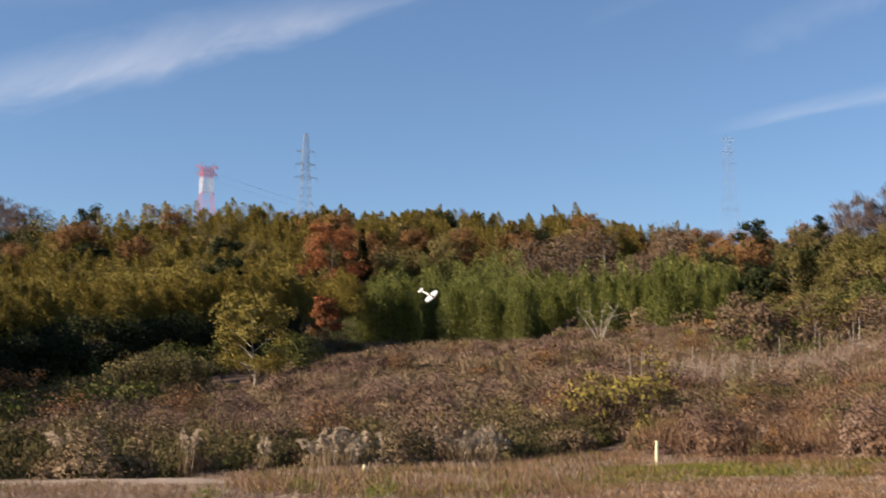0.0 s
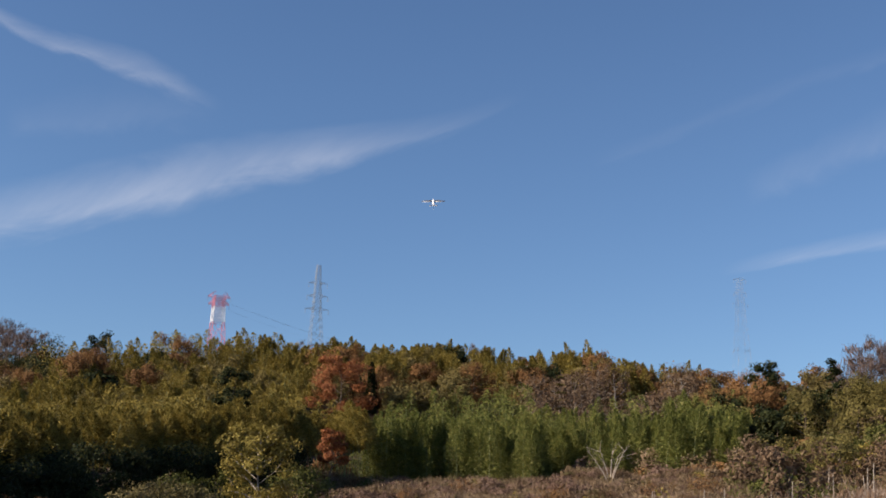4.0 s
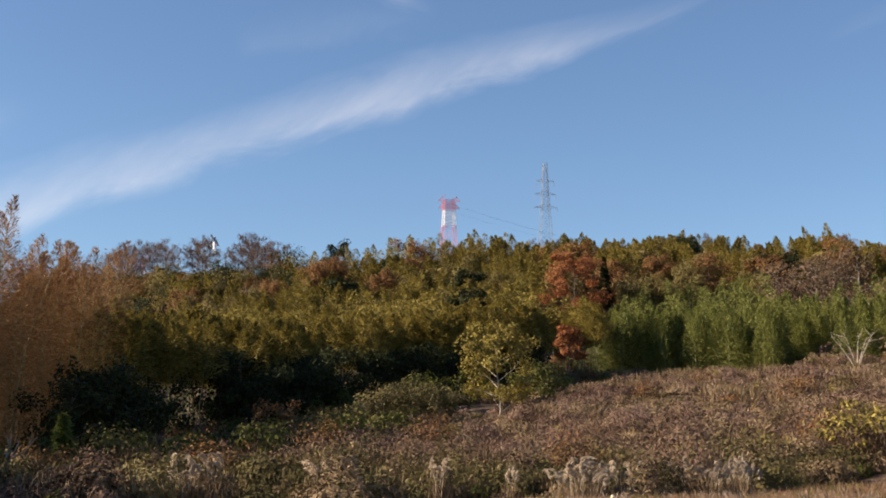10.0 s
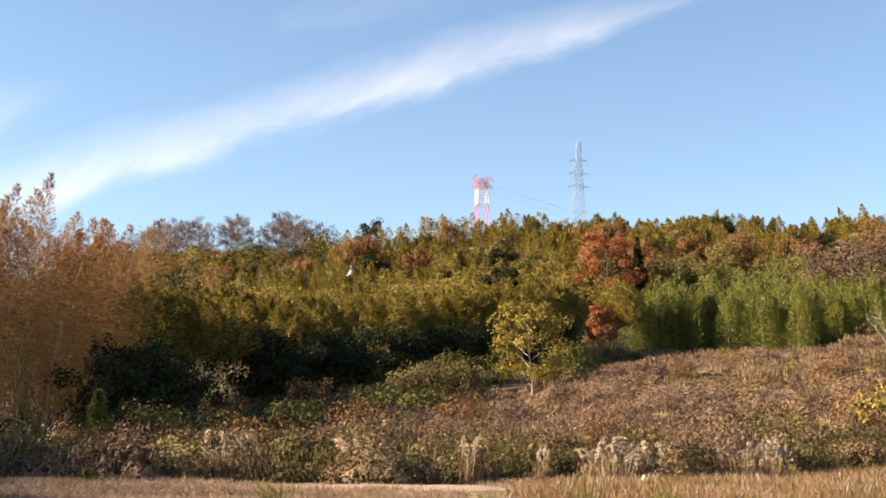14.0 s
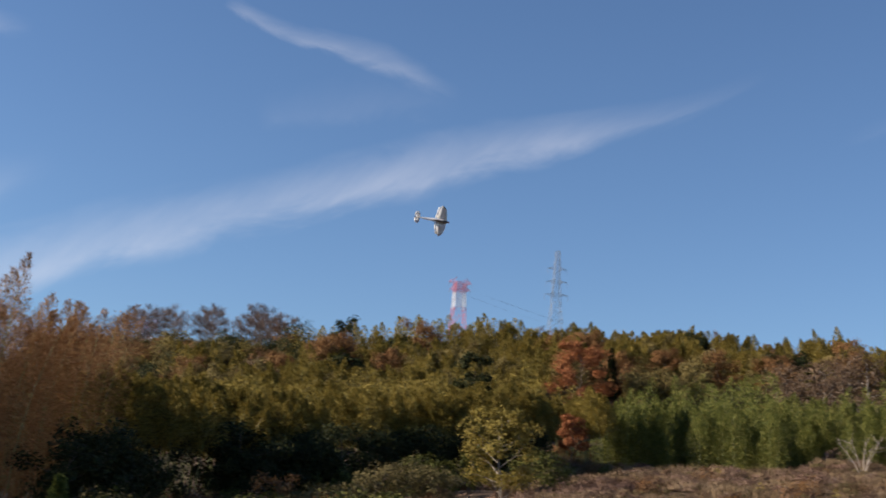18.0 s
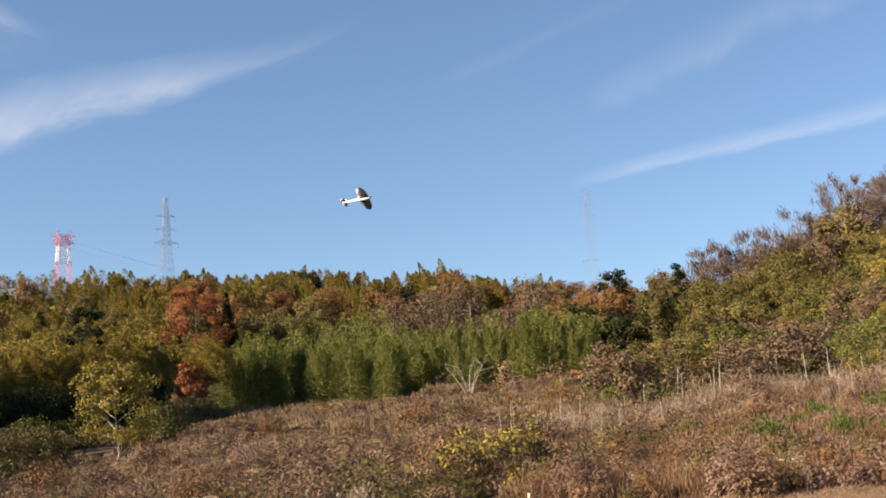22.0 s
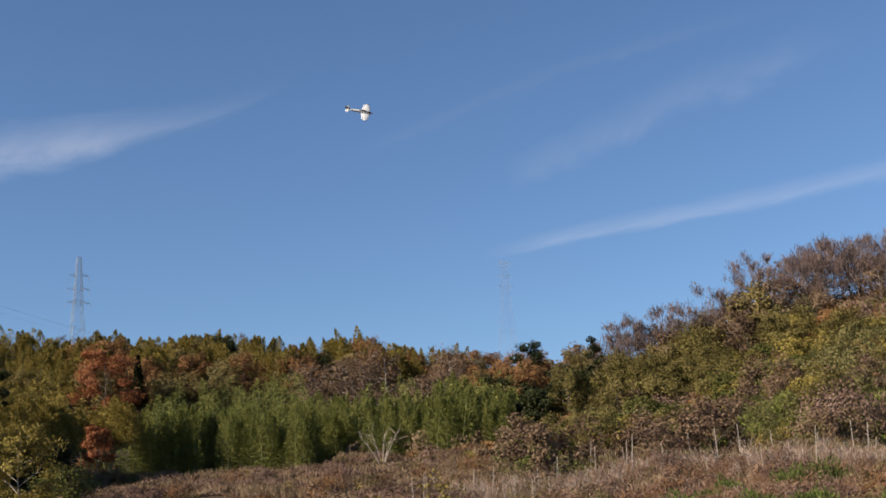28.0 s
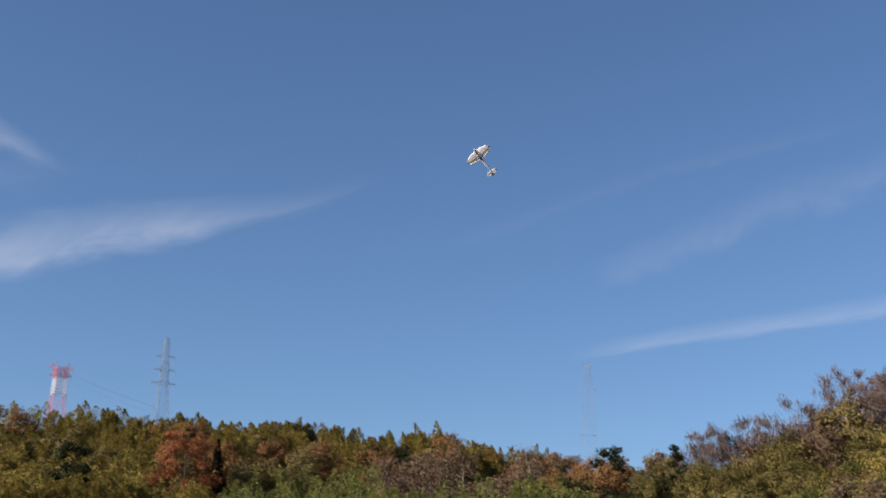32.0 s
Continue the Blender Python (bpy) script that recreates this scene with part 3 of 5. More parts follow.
settle(shade_bushes, np.concatenate([band(g, 34, [(-26.5, 80), (-22, 92), (-19, 104), (-11, 132), (-7, 144)], 7), band(g, 4, [(-29.0, 71), (-25.6, 79)], 6)]))

# -- trees that stand out --
def set_at(t, bearing, r, label, category="tree", turn=0.0):
    t.matrix_world = pose(*spot(bearing, r, -0.1), 0, 0, turn)
    return tagged(t, label, category)


set_at(broadleaf("yellow_tree", g, 8.4, 3.7, LEAF_YELLOW, 7000, 0.95, (0.25, 0.16), DEAD_WOOD, 0.08, 20, 0.85, trunk_r=0.12), -8.45, 112, "yellow-leaved tree at the edge of the brush")
set_at(broadleaf("maple_tree", g, 12.8, 5.0, LEAF_RED, 9500, 1.25, (0.30, 0.20), BARK, 0.1, 18), -5.1, 203, "red-orange maple on the wooded hill")
set_at(broadleaf("maple_tree", g, 8.6, 1.7, LEAF_RED, 2600, 0.75, (0.28, 0.2), BARK, 0.45), -5.35, 147, "small bright red maple beside the bamboo")
set_at(conifer("cypress_tree", g, 10.4, 1.9, LEAF_DARK, 3600), -3.7, 212, "dark narrow cypress standing among the maples")
set_at(conifer("cedar_tree", g, 11.2, 1.9, LEAF_OLIVE, 1500, 0.9), 4.9, 205, "thin tiered yellow-green cedar above the bamboo")
set_at(broadleaf("evergreen_tree", g, 12.8, 3.0, LEAF_DARK, 4200, 1.0, (0.36, 0.26), BARK, 0.3), -9.9, 186, "dark round evergreen rising from the bamboo")
def dead_tree(stems, twigs):
    """Several bare leaning stems from one foot, each forking twice. stems: way they lean in degrees (0 to the right), reach, height."""
    t = new("dead_tree")
    for a, reach, h in stems:
        a = radians(a)
        p = [np.zeros(3), np.array([math.cos(a) * reach * 0.28, math.sin(a) * reach * 0.28, h * 0.4]), np.array([math.cos(a) * reach * 0.66, math.sin(a) * reach * 0.66, h * 0.75]), np.array([math.cos(a) * reach, math.sin(a) * reach, h])]
        segs = [(p[0], p[1], 0.085, 0.065), (p[1], p[2], 0.065, 0.04), (p[2], p[3], 0.04, 0.015)]
        for k in range(twigs):
            q = p[1 + k % 2] + (p[2 + k % 2] - p[1 + k % 2]) * g.uniform(0.1, 0.9)
            d = np.array([g.normal(0, 0.5) + math.cos(a) * 0.3, g.normal(0, 0.5), g.uniform(0.2, 0.9)]) * h * 0.22
            segs += [(q, q + d, 0.035, 0.02), (q + d, q + d * 1.5 + g.normal(0, 0.15, 3), 0.02, 0.01)]
        v, f = tubes(segs, 5)
        build("stem", v, f, DEAD_WOOD, t, smooth=True)
    return t


set_at(dead_tree([(180, 2.9, 4.6), (150, 1.5, 5.0), (10, 1.3, 4.4), (-10, 2.3, 5.4), (60, 0.8, 4.8)], 5), 7.1, 158, "pale leafless tree leaning before the bamboo")
set_at(dead_tree([(10, 1.5, 2.5), (-15, 1.0, 2.3), (0, 0.5, 2.6), (170, 0.7, 2.2)], 3), -30.1, 56, "pale dead tree before the withered bamboo")
set_at(broadleaf("evergreen_tree", g, 11.8, 2.9, LEAF_DARK, 4600, 1.0, (0.36, 0.28), BARK, 0.12, 14), 13.95, 206, "dark flat-topped evergreen on the skyline")
set_at(broadleaf("evergreen_tree", g, 11.0, 1.1, LEAF_DARK, 1900, 0.7, (0.34, 0.26), BARK, 0.15, 13), 16.75, 176, "thin dark ragged conifer on the skyline")
set_at(conifer("young_conifer", g, 3.4, 0.9, WEED_GREEN, 1200), -27.6, 58, "green young conifer at the foot of the withered bamboo")
for b, r, h in ((-25.2, 60, 2.4), (-22.6, 62, 2.2), (-33.5, 58, 2.4), (-19.0, 66, 2.6), (-15.6, 70, 2.8), (-13.4, 74, 2.6)):
    set_at(broadleaf("dark_bush", g, h, 1.5, SHRUB_GREEN, 1100, 0.75, (0.22, 0.15), BARK, 0.05, 9), b, r, "dark green bush before the bamboo grove", "bush")
for b, r, h in ((-16.2, 92, 2.2), (-15.0, 95, 2.6), (-14.0, 97, 3.0), (-13.0, 99, 3.4), (-12.0, 101, 3.0), (-11.2, 100, 2.6), (-17.6, 88, 2.0)):
    set_at(broadleaf("tangled_bush", g, h, 2.0, BRUSH_GREEN, 1700, 0.85, (0.24, 0.12), BARK, 0.05, 11, 0.6), b, r, "sunlit olive-brown tangled bush before the dark grove", "bush")
set_at(broadleaf("maple_tree", g, 3.4, 1.6, LEAF_RUST, 900, 0.6, (0.24, 0.16), BARK, 0.12), -18.2, 88, "reddish-brown bush before the dark bamboo")
set_at(broadleaf("maple_tree", g, 7.0, 2.2, LEAF_RED, 1400, 0.9, (0.4, 0.3), BARK, 0.12), -15.5, 190, "crimson maple in the wood")
for b, r, h in ((-6.5, 117, 4.2), (-5.9, 113, 3.0), (-9.9, 122, 4.0), (-7.2, 121, 4.2), (-11.2, 118, 3.0), (-12.2, 112, 3.2)):
    set_at(broadleaf("dark_bush", g, h, 1.5, SHRUB_GREEN, 1200, 0.8, (0.24, 0.16), BARK, 0.05, 9), b, r, "dark tangled bush beside the yellow tree", "bush")

for b, r, h in ((6.2, 60, 2.0), (6.7, 57, 2.4), (7.4, 59, 2.8), (8.1, 57, 2.3), (8.9, 59, 2.8), (9.5, 61, 2.6), (9.8, 70, 3.0), (3.3, 56, 2.0)):
    t = set_at(broadleaf("thorn_bush", g, h, 1.5, LEAF_YELLOW if h > 2.2 else LEAF_OCHRE, 300, 0.42, (0.22, 0.14), BARK, 0.15, 13, 0.6), b, r, "dark twiggy bush with scattered yellow leaves by the post", "bush")
    q = unit(g.normal(size=(1500, 3))) * np.array([1.5, 1.5, h * 0.45]) * g.uniform(0.1, 1.0, (1500, 1)) ** 0.5 + np.array([0, 0, h * 0.45])
    v, f = leaves(g, q, 0.42, 0.03, np.array([[0, 0, 0.8]]), 1.0)
    tagged(build("twig_haze", v, f, DARK_TWIGS, t), kind="stuff")

# -- brush on the slopes --
UPRIGHT = np.array([0, 0, 1.0])


def brush_patch(g, size, bushes, radius, tall, mats, share, leaves_each, leaf, stalks=0, stalk=(0.4, 0.05), stalk_mat=0):
    """A round patch of several bushes, each of one colour, with stalks standing between them."""
    cs, fc, sl, sz = [], [], [], []
    for _ in range(bushes):
        a, d = g.uniform(0, 2 * np.pi), size * math.sqrt(g.uniform(0, 1))
        r = radius * float(np.clip(g.lognormal(-0.08, 0.4), 0.45, 2.0))
        n = int(leaves_each * (r / radius) ** 2)
        v = unit(g.normal(size=(n, 3)))
        v[:, 2] = np.abs(v[:, 2])
        lump = 1 + 0.28 * np.sin(v[:, 0] * 5 + a * 3) * np.cos(v[:, 1] * 4 + d) + 0.2 * np.sin(v[:, 2] * 7 + a)
        off = v * (r * lump * g.uniform(0.72, 1.05, n))[:, None]
        off[:, 2] *= tall * g.uniform(0.8, 1.25)
        cs.append(off + np.array([math.cos(a) * d, math.sin(a) * d, -0.1]))
        fc.append(v)
        sl.append(np.full(n, g.choice(len(mats), p=share)))
    c, face, slot = np.concatenate(cs), np.concatenate(fc), np.concatenate(sl)
    v, f = leaves(g, c, leaf[0], leaf[1], None, 1.0, face, 0.45)
    if stalks:
        a, d = g.uniform(0, 2 * np.pi, stalks), size * np.sqrt(g.uniform(0, 1, stalks))
        h = radius * tall * g.uniform(0.1, 1.35, stalks)
        q = np.stack([np.cos(a) * d, np.sin(a) * d, h], 1)
        v2, f2 = leaves(g, q, stalk[0], stalk[1], np.tile(UPRIGHT, (stalks, 1)), 0.4)
        f = np.concatenate([f, f2 + len(v)])
        v = np.concatenate([v, v2])
        slot = np.concatenate([slot, np.full(stalks, stalk_mat)])
    return build("brush", v, f, mats, slots=slot)


def grass_patch(g, size, tufts, height, mats, share, blades, blade, spread=0.45, lying=False):
    cs, sl, aims = [], [], []
    for _ in range(tufts):
        a, d = g.uniform(0, 2 * np.pi), size * math.sqrt(g.uniform(0, 1))
        h = height * g.uniform(0.5, 1.3)
        q = g.normal(0, 0.2, (blades, 3))
        q[:, 2] = g.uniform(0.05, 1.0, blades) ** 0.8 * h
        q[:, :2] *= 0.5 + 0.8 * q[:, 2:3] / height
        cs.append(q + np.array([math.cos(a) * d, math.sin(a) * d, 0]))
        lean = np.array([g.normal(), g.normal(), g.normal(0, 0.15)]) if lying else np.array([g.normal(0, 0.25), g.normal(0, 0.25), 1.0])
        aims.append(np.tile(lean, (blades, 1)))
        sl.append(np.full(blades, g.choice(len(mats), p=share)))
    v, f = leaves(g, np.concatenate(cs), blade[0], blade[1], np.concatenate(aims), spread)
    return build("grass", v, f, mats, slots=np.concatenate(sl))


def lay(patches, places, label, category, scale=(0.8, 1.25)):
    """Cover a stretch of land with patches, tilted to lie on it."""
    for i, q in enumerate(places):
        e = 1.5
        gx = float(ground_z(q[0] + e, q[1]) - ground_z(q[0] - e, q[1])) / (2 * e)
        gy = float(ground_z(q[0], q[1] + e) - ground_z(q[0], q[1] - e)) / (2 * e)
        turn = Vector((-gx, -gy, 1)).to_track_quat("Z", "Y").to_matrix().to_4x4()
        m = Matrix.Translation(Vector(q)) @ turn @ pose(0, 0, 0, 0, 0, float(g.uniform(0, 360)))
        t = patches[i] if i < len(patches) else copy_thing(patches[g.integers(0, len(patches))], m)
        if i < len(patches):
            t.matrix_world = m
        s = float(g.uniform(*scale))
        t.scale = (s, s, s * float(g.uniform(0.85, 1.15)))
        tagged(t, label, category, kind="stuff")


def off_bare(places, spots):
    """Leave out what would lie on bare ground."""
    ok = np.ones(len(places), bool)
    for b, r, d in spots:
        x, y = polar(b, r)
        ok &= np.hypot(places[:, 0] - x, places[:, 1] - y) > d
    return places[ok]


SHRUBS = ((25.0, 71, 1.0), (25.7, 72, 1.0), (26.4, 72, 1.15), (25.7, 58, 0.85), (26.2, 59.5, 0.7), (23.3, 58, 0.9), (22.2, 68, 0.75), (21.5, 65, 0.6), (20.1, 58, 0.85), (29.0, 53, 0.8), (17.4, 55, 0.5), (31.5, 58, 0.9), (34.0, 66, 1.0))
BY_SHRUBS = [(b, r - 1.0, 2.4) for b, r, s in SHRUBS]

M = [BRUSH_MAUVE, LEAF_RUST, BRUSH_KHAKI, BRUSH_GREEN, LEAF_YELLOW, SHRUB_GREEN, WEED_GREEN]
lay([brush_patch(g, 2.2, 14, 0.55, 1.35, M, [0.10, 0.0, 0.34, 0.44, 0.0, 0.08, 0.04], 520, (0.17, 0.055), 650, (0.3, 0.025), 3) for _ in range(5)], np.concatenate([scatter(g, 66, -18, -3, 42.3, 57), scatter(g, 22, -3, 3, 47.5, 57), scatter(g, 16, 2, 6, 53, 60)]), "olive leafy weeds with pale tips along the field edge", "brush")
# weeds on the left: dark twigs and leaves mixed in to paint shade
lay([brush_patch(g, 2.2, 11, 0.6, 1.05, [DARK_TWIGS, SHRUB_GREEN, BRUSH_GREEN, BRUSH_KHAKI, BRUSH_MAUVE], [0.3, 0.2, 0.24, 0.14, 0.12], 620, (0.17, 0.07), 500, (0.3, 0.03), 3) for _ in range(4)], np.concatenate([scatter(g, 100, -46, -16, 42.3, 59), scatter(g, 50, -30, -12, 57, 70)]), "olive weeds with shade mixed into their colours before the grove", "brush")
lay([brush_patch(g, 2.8, 13, 0.7, 0.95, M, [0.72, 0.06, 0.19, 0.02, 0.0, 0.01, 0.0], 540, (0.16, 0.05), 2000, (0.42, 0.025), 0) for _ in range(5)], open_sight(np.concatenate([scatter(g, 92, -18, -3.4, 55, 80), scatter(g, 20, -3.4, 8, 60, 78)])), "mauve-brown dry stalks behind the weeds", "brush")
lay([brush_patch(g, 3.0, 15, 0.78, 0.82, M, [0.46, 0.04, 0.28, 0.15, 0.02, 0.05, 0.0], 460, (0.2, 0.06), 1500, (0.42, 0.03), 2) for _ in range(5)], open_sight(np.concatenate([scatter(g, 96, -22, 10, 74, 100), scatter(g, 44, -4, 8, 56, 76), scatter(g, 60, 6, 19, 62, 96)])), "khaki-brown dry brush covering the slope", "brush")
lay([brush_patch(g, 4.0, 18, 0.95, 0.66, M, [0.45, 0.05, 0.27, 0.14, 0.04, 0.05, 0.0], 400, (0.26, 0.09), 1500, (0.55, 0.045), 2) for _ in range(5)], open_sight(scatter(g, 270, -13, 19, 95, 170)), "mauve-brown dry brush on the upper slope", "brush")
H = [BRUSH_MAUVE, LEAF_RUST, SCRUB_OLIVE, BRUSH_GREEN, SCRUB_GOLD, SHRUB_GREEN, WEED_GREEN]
lay([brush_patch(g, 4.0, 13, 1.25, 0.95, H, [0.10, 0.06, 0.40, 0.16, 0.10, 0.14, 0.04], 640, (0.22, 0.12), 300, (0.4, 0.04), 2) for _ in range(5)], scatter(g, 200, 13, 47, 82, 168), "olive and green scrub on the hillside", "brush")
lay([brush_patch(g, 3.6, 13, 1.1, 0.9, H, [0.10, 0.12, 0.26, 0.08, 0.34, 0.08, 0.02], 640, (0.22, 0.13), 300, (0.4, 0.04), 2) for _ in range(4)], np.concatenate([scatter(g, 90, 22, 47, 116, 150), scatter(g, 16, 15, 24, 120, 132)]), "golden-yellow scrub on the sunny hillside", "brush")
# undergrowth heavy in near-black leaves: the grove's shade put into its colour
lay([brush_patch(g, 2.6, 9, 1.0, 1.0, [SHRUB_GREEN, LEAF_RUST, LEAF_DARK], [0.4, 0.2, 0.4], 620, (0.2, 0.13)) for _ in range(3)], np.concatenate([scatter(g, 60, -47, -17, 62, 84), band(g, 60, [(-20, 94), (-11, 128), (-4, 148)], 9)]), "undergrowth coloured dark as the shade at the foot of the bamboo", "brush")
lay([brush_patch(g, 4.5, 12, 1.6, 0.8, M, [0.2, 0.2, 0.05, 0.35, 0.02, 0.18, 0.0], 360, (0.34, 0.24)) for _ in range(3)], np.concatenate([scatter(g, 150, -30, 13, 160, 275), scatter(g, 40, 12, 46, 150, 190)]), "low undergrowth on the floor of the wood", "brush")
lay([brush_patch(g, 4.5, 13, 1.7, 1.2, [LEAF_RUST, LEAF_OCHRE, LEAF_DARK, BAMBOO_OLIVE], [0.3, 0.3, 0.15, 0.25], 420, (0.36, 0.22)) for _ in range(3)], np.concatenate([scatter(g, 60, -30, -16, 196, 268), scatter(g, 16, -34, -24, 150, 200)]), "autumn undergrowth on the open hilltop", "brush")
lay([brush_patch(g, 2.4, 14, 0.6, 0.6, M, [0.5, 0.05, 0.3, 0.15, 0.0, 0.0, 0.0], 380, (0.2, 0.06), 600, (0.3, 0.03), 2) for _ in range(2)], scatter(g, 20, -10.6, -6.2, 82, 112), "low mauve-brown brush round the yellow tree", "brush")
lay([brush_patch(g, 0.9, 4, 0.75, 1.1, [LEAF_YELLOW, BRUSH_GREEN, BRUSH_KHAKI], [0.30, 0.46, 0.24], 640, (0.17, 0.09), 200, (0.4, 0.02), 2) for _ in range(3)], np.concatenate([scatter(g, 20, -6, 12, 58, 110), scatter(g, 16, -4, 13, 118, 160), scatter(g, 7, -20, -12, 66, 90), scatter(g, 26, 13, 40, 84, 140)]), "yellow-leaved bush in the dry brush", "bush")

lumps = [brush_patch(g, 1.1, 4, 0.95, 1.25, [DARK_TWIGS, LEAF_RUST, SHRUB_GREEN, BRUSH_MAUVE, BRUSH_GREEN], [0.46, 0.08, 0.06, 0.24, 0.16], 700, (0.17, 0.06), 240, (0.5, 0.02), 0) for _ in range(6)]
lay(lumps, np.concatenate([open_sight(scatter(g, 50, -30, 12, 60, 105)), open_sight(scatter(g, 36, -13, 19, 100, 160)), off_bare(np.concatenate([scatter(g, 9, 6, 14, 58, 76), scatter(g, 14, 12, 34, 54, 74)]), BY_SHRUBS), scatter(g, 18, -30, 3, 46, 60)]), "dark twiggy bush standing out of the dry brush", "bush")
lay([brush_patch(g, 1.6, 5, 1.25, 1.2, [SHRUB_GREEN, LEAF_RUST, BRUSH_GREEN, DARK_TWIGS, LEAF_OCHRE], [0.3, 0.2, 0.15, 0.2, 0.15], 520, (0.24, 0.15)) for _ in range(5)], scatter(g, 70, 13, 47, 84, 168), "dark green and rust bush on the hillside", "bush")

# -- grass --
G = [GRASS_RUST, GRASS_PALE, GRASS_GREEN, BRUSH_GREEN, GRASS_ORANGE, STEM_RED, WEED_GREEN]
lay([brush_patch(g, 2.4, 16, 0.52, 1.25, [GRASS_RUST, BRUSH_MAUVE, GRASS_PALE, LEAF_RUST, BRUSH_GREEN, DARK_TWIGS], [0.46, 0.16, 0.04, 0.12, 0.12, 0.10], 420, (0.18, 0.05), 1500, (0.36, 0.022), 0) for _ in range(6)], off_bare(np.concatenate([scatter(g, 205, 9.5, 46, 51.5, 80), scatter(g, 34, 11, 46, 49, 54)]), BY_SHRUBS), "rust-brown weeds and grass on the bank", "brush")
lay([grass_patch(g, 2.4, 60, 0.7, G, [0.52, 0.20, 0.0, 0.06, 0.16, 0.06, 0.0], 70, (0.3, 0.022), 0.6) for _ in range(4)], scatter(g, 150, 8.5, 47, 52, 80), "rust-brown dry grass on the bank", "grass")
lay([grass_patch(g, 2.4, 50, 1.4, G, [0.2, 0.75, 0.0, 0.05, 0.0, 0.0, 0.0], 70, (0.3, 0.022), 0.5) for _ in range(3)], scatter(g, 110, 10, 47, 76, 88), "pale pinkish dry grass along the top of the bank", "grass")
lay([brush_patch(g, 1.8, 5, 0.7, 1.1, M, [0.26, 0.03, 0.2, 0.3, 0.11, 0.05, 0.05], 480, (0.15, 0.06), 200, (0.3, 0.03), 2) for _ in range(3)], off_bare(scatter(g, 52, 8.5, 34, 54, 70), BY_SHRUBS), "yellow-brown weeds on the bank", "brush")
# flat field: straw litter near the camera, then bands of standing grass
litter = [grass_patch(g, 2.2, 170, 0.07, G, [0.12, 0.72, 0.0, 0.10, 0.0, 0.06, 0.0], 30, (0.38, 0.017), 0.35, True) for _ in range(5)]
lay(litter, off_bare(scatter(g, 330, -43, 43, 11, 33), [(13.0, 18.2, 2.6), (21.0, 20.2, 2.9), (22.5, 18.6, 2.6), (25.5, 20.2, 3.0), (27.5, 18.6, 2.6), (31.0, 20.0, 3.0), (32.5, 19, 2.6), (37.0, 20.0, 3.0), (-13.6, 37.5, 5), (-25, 36, 5)]), "pale straw litter lying over the flat field", "grass")
lay([grass_patch(g, 1.2, 16, 0.24, G, [0.2, 0.15, 0.0, 0.0, 0.05, 0.6, 0.0], 18, (0.2, 0.009), 0.8) for _ in range(3)], np.concatenate([scatter(g, 34, -40, 18, 16, 27), scatter(g, 14, 4, 14, 22, 27)]), "reddish dead stems standing in the straw", "grass")
lay([grass_patch(g, 2.2, 80, 0.16, G, [0.45, 0.45, 0.02, 0.0, 0.08, 0.0, 0.0], 40, (0.2, 0.012), 1.6) for _ in range(3)], np.concatenate([off_bare(scatter(g, 70, -43, -13.5, 28, 41), [(-13.6, 37.0, 5.6)]), scatter(g, 80, -8.5, 43, 32, 46), scatter(g, 60, 7, 43, 44, 50)]), "short dry grass on the flat field", "grass")
lay([grass_patch(g, 1.5, 56, 0.30, G, [0.42, 0.2, 0.08, 0.08, 0.16, 0.06, 0.0], 44, (0.28, 0.014), 0.6) for _ in range(4)], np.concatenate([scatter(g, 66, -6.4, 5.0, 28, 41), scatter(g, 24, 3, 7.5, 41, 49)]), "tall rust grass between the straw and the weeds", "grass")
lay([grass_patch(g, 1.7, 50, 0.18, G, [0.3, 0.15, 0.02, 0.0, 0.5, 0.03, 0.0], 44, (0.18, 0.013), 0.9) for _ in range(3)], np.concatenate([scatter(g, 75, 10.5, 43, 25, 36), scatter(g, 52, 9, 43, 40, 49)]), "low orange grass on the flat field", "grass")
lay([grass_patch(g, 1.4, 80, 0.24, G, [0.06, 0.08, 0.42, 0.0, 0.04, 0.0, 0.40], 50, (0.2, 0.016), 0.7) for _ in range(2)], scatter(g, 16, 9.8, 13.0, 38, 43.5), "bright green grass beside the post", "grass")
lay([grass_patch(g, 1.4, 70, 0.24, G, [0.18, 0.14, 0.30, 0.14, 0.06, 0.0, 0.18], 50, (0.2, 0.015), 0.7) for _ in range(2)], np.concatenate([scatter(g, 30, 3.0, 9.6, 31, 38), scatter(g, 12, 14, 18.5, 41, 46)]), "dull green grass in the flat field", "grass")
lay([grass_patch(g, 1.3, 50, 0.24, G, [0.2, 0.1, 0.0, 0.0, 0.1, 0.6, 0.0], 40, (0.2, 0.013), 0.7) for _ in range(2)], np.concatenate([scatter(g, 10, 13.2, 16.5, 44, 48), scatter(g, 12, 0.5, 5.0, 42, 47)]), "reddish grass in the flat field", "grass")
lay([grass_patch(g, 0.16, 5, 0.4, [WEED_GREEN, GRASS_GREEN], [0.7, 0.3], 40, (0.16, 0.02), 0.6) for _ in range(2)], np.array([spot(b, r) for b, r in ((-6.1, 29), (-3.2, 27), (-2.6, 27.6), (10.3, 17.9), (-10.4, 27), (-20, 26), (2.5, 24))]), "green weed tuft in the dry grass", "weed")


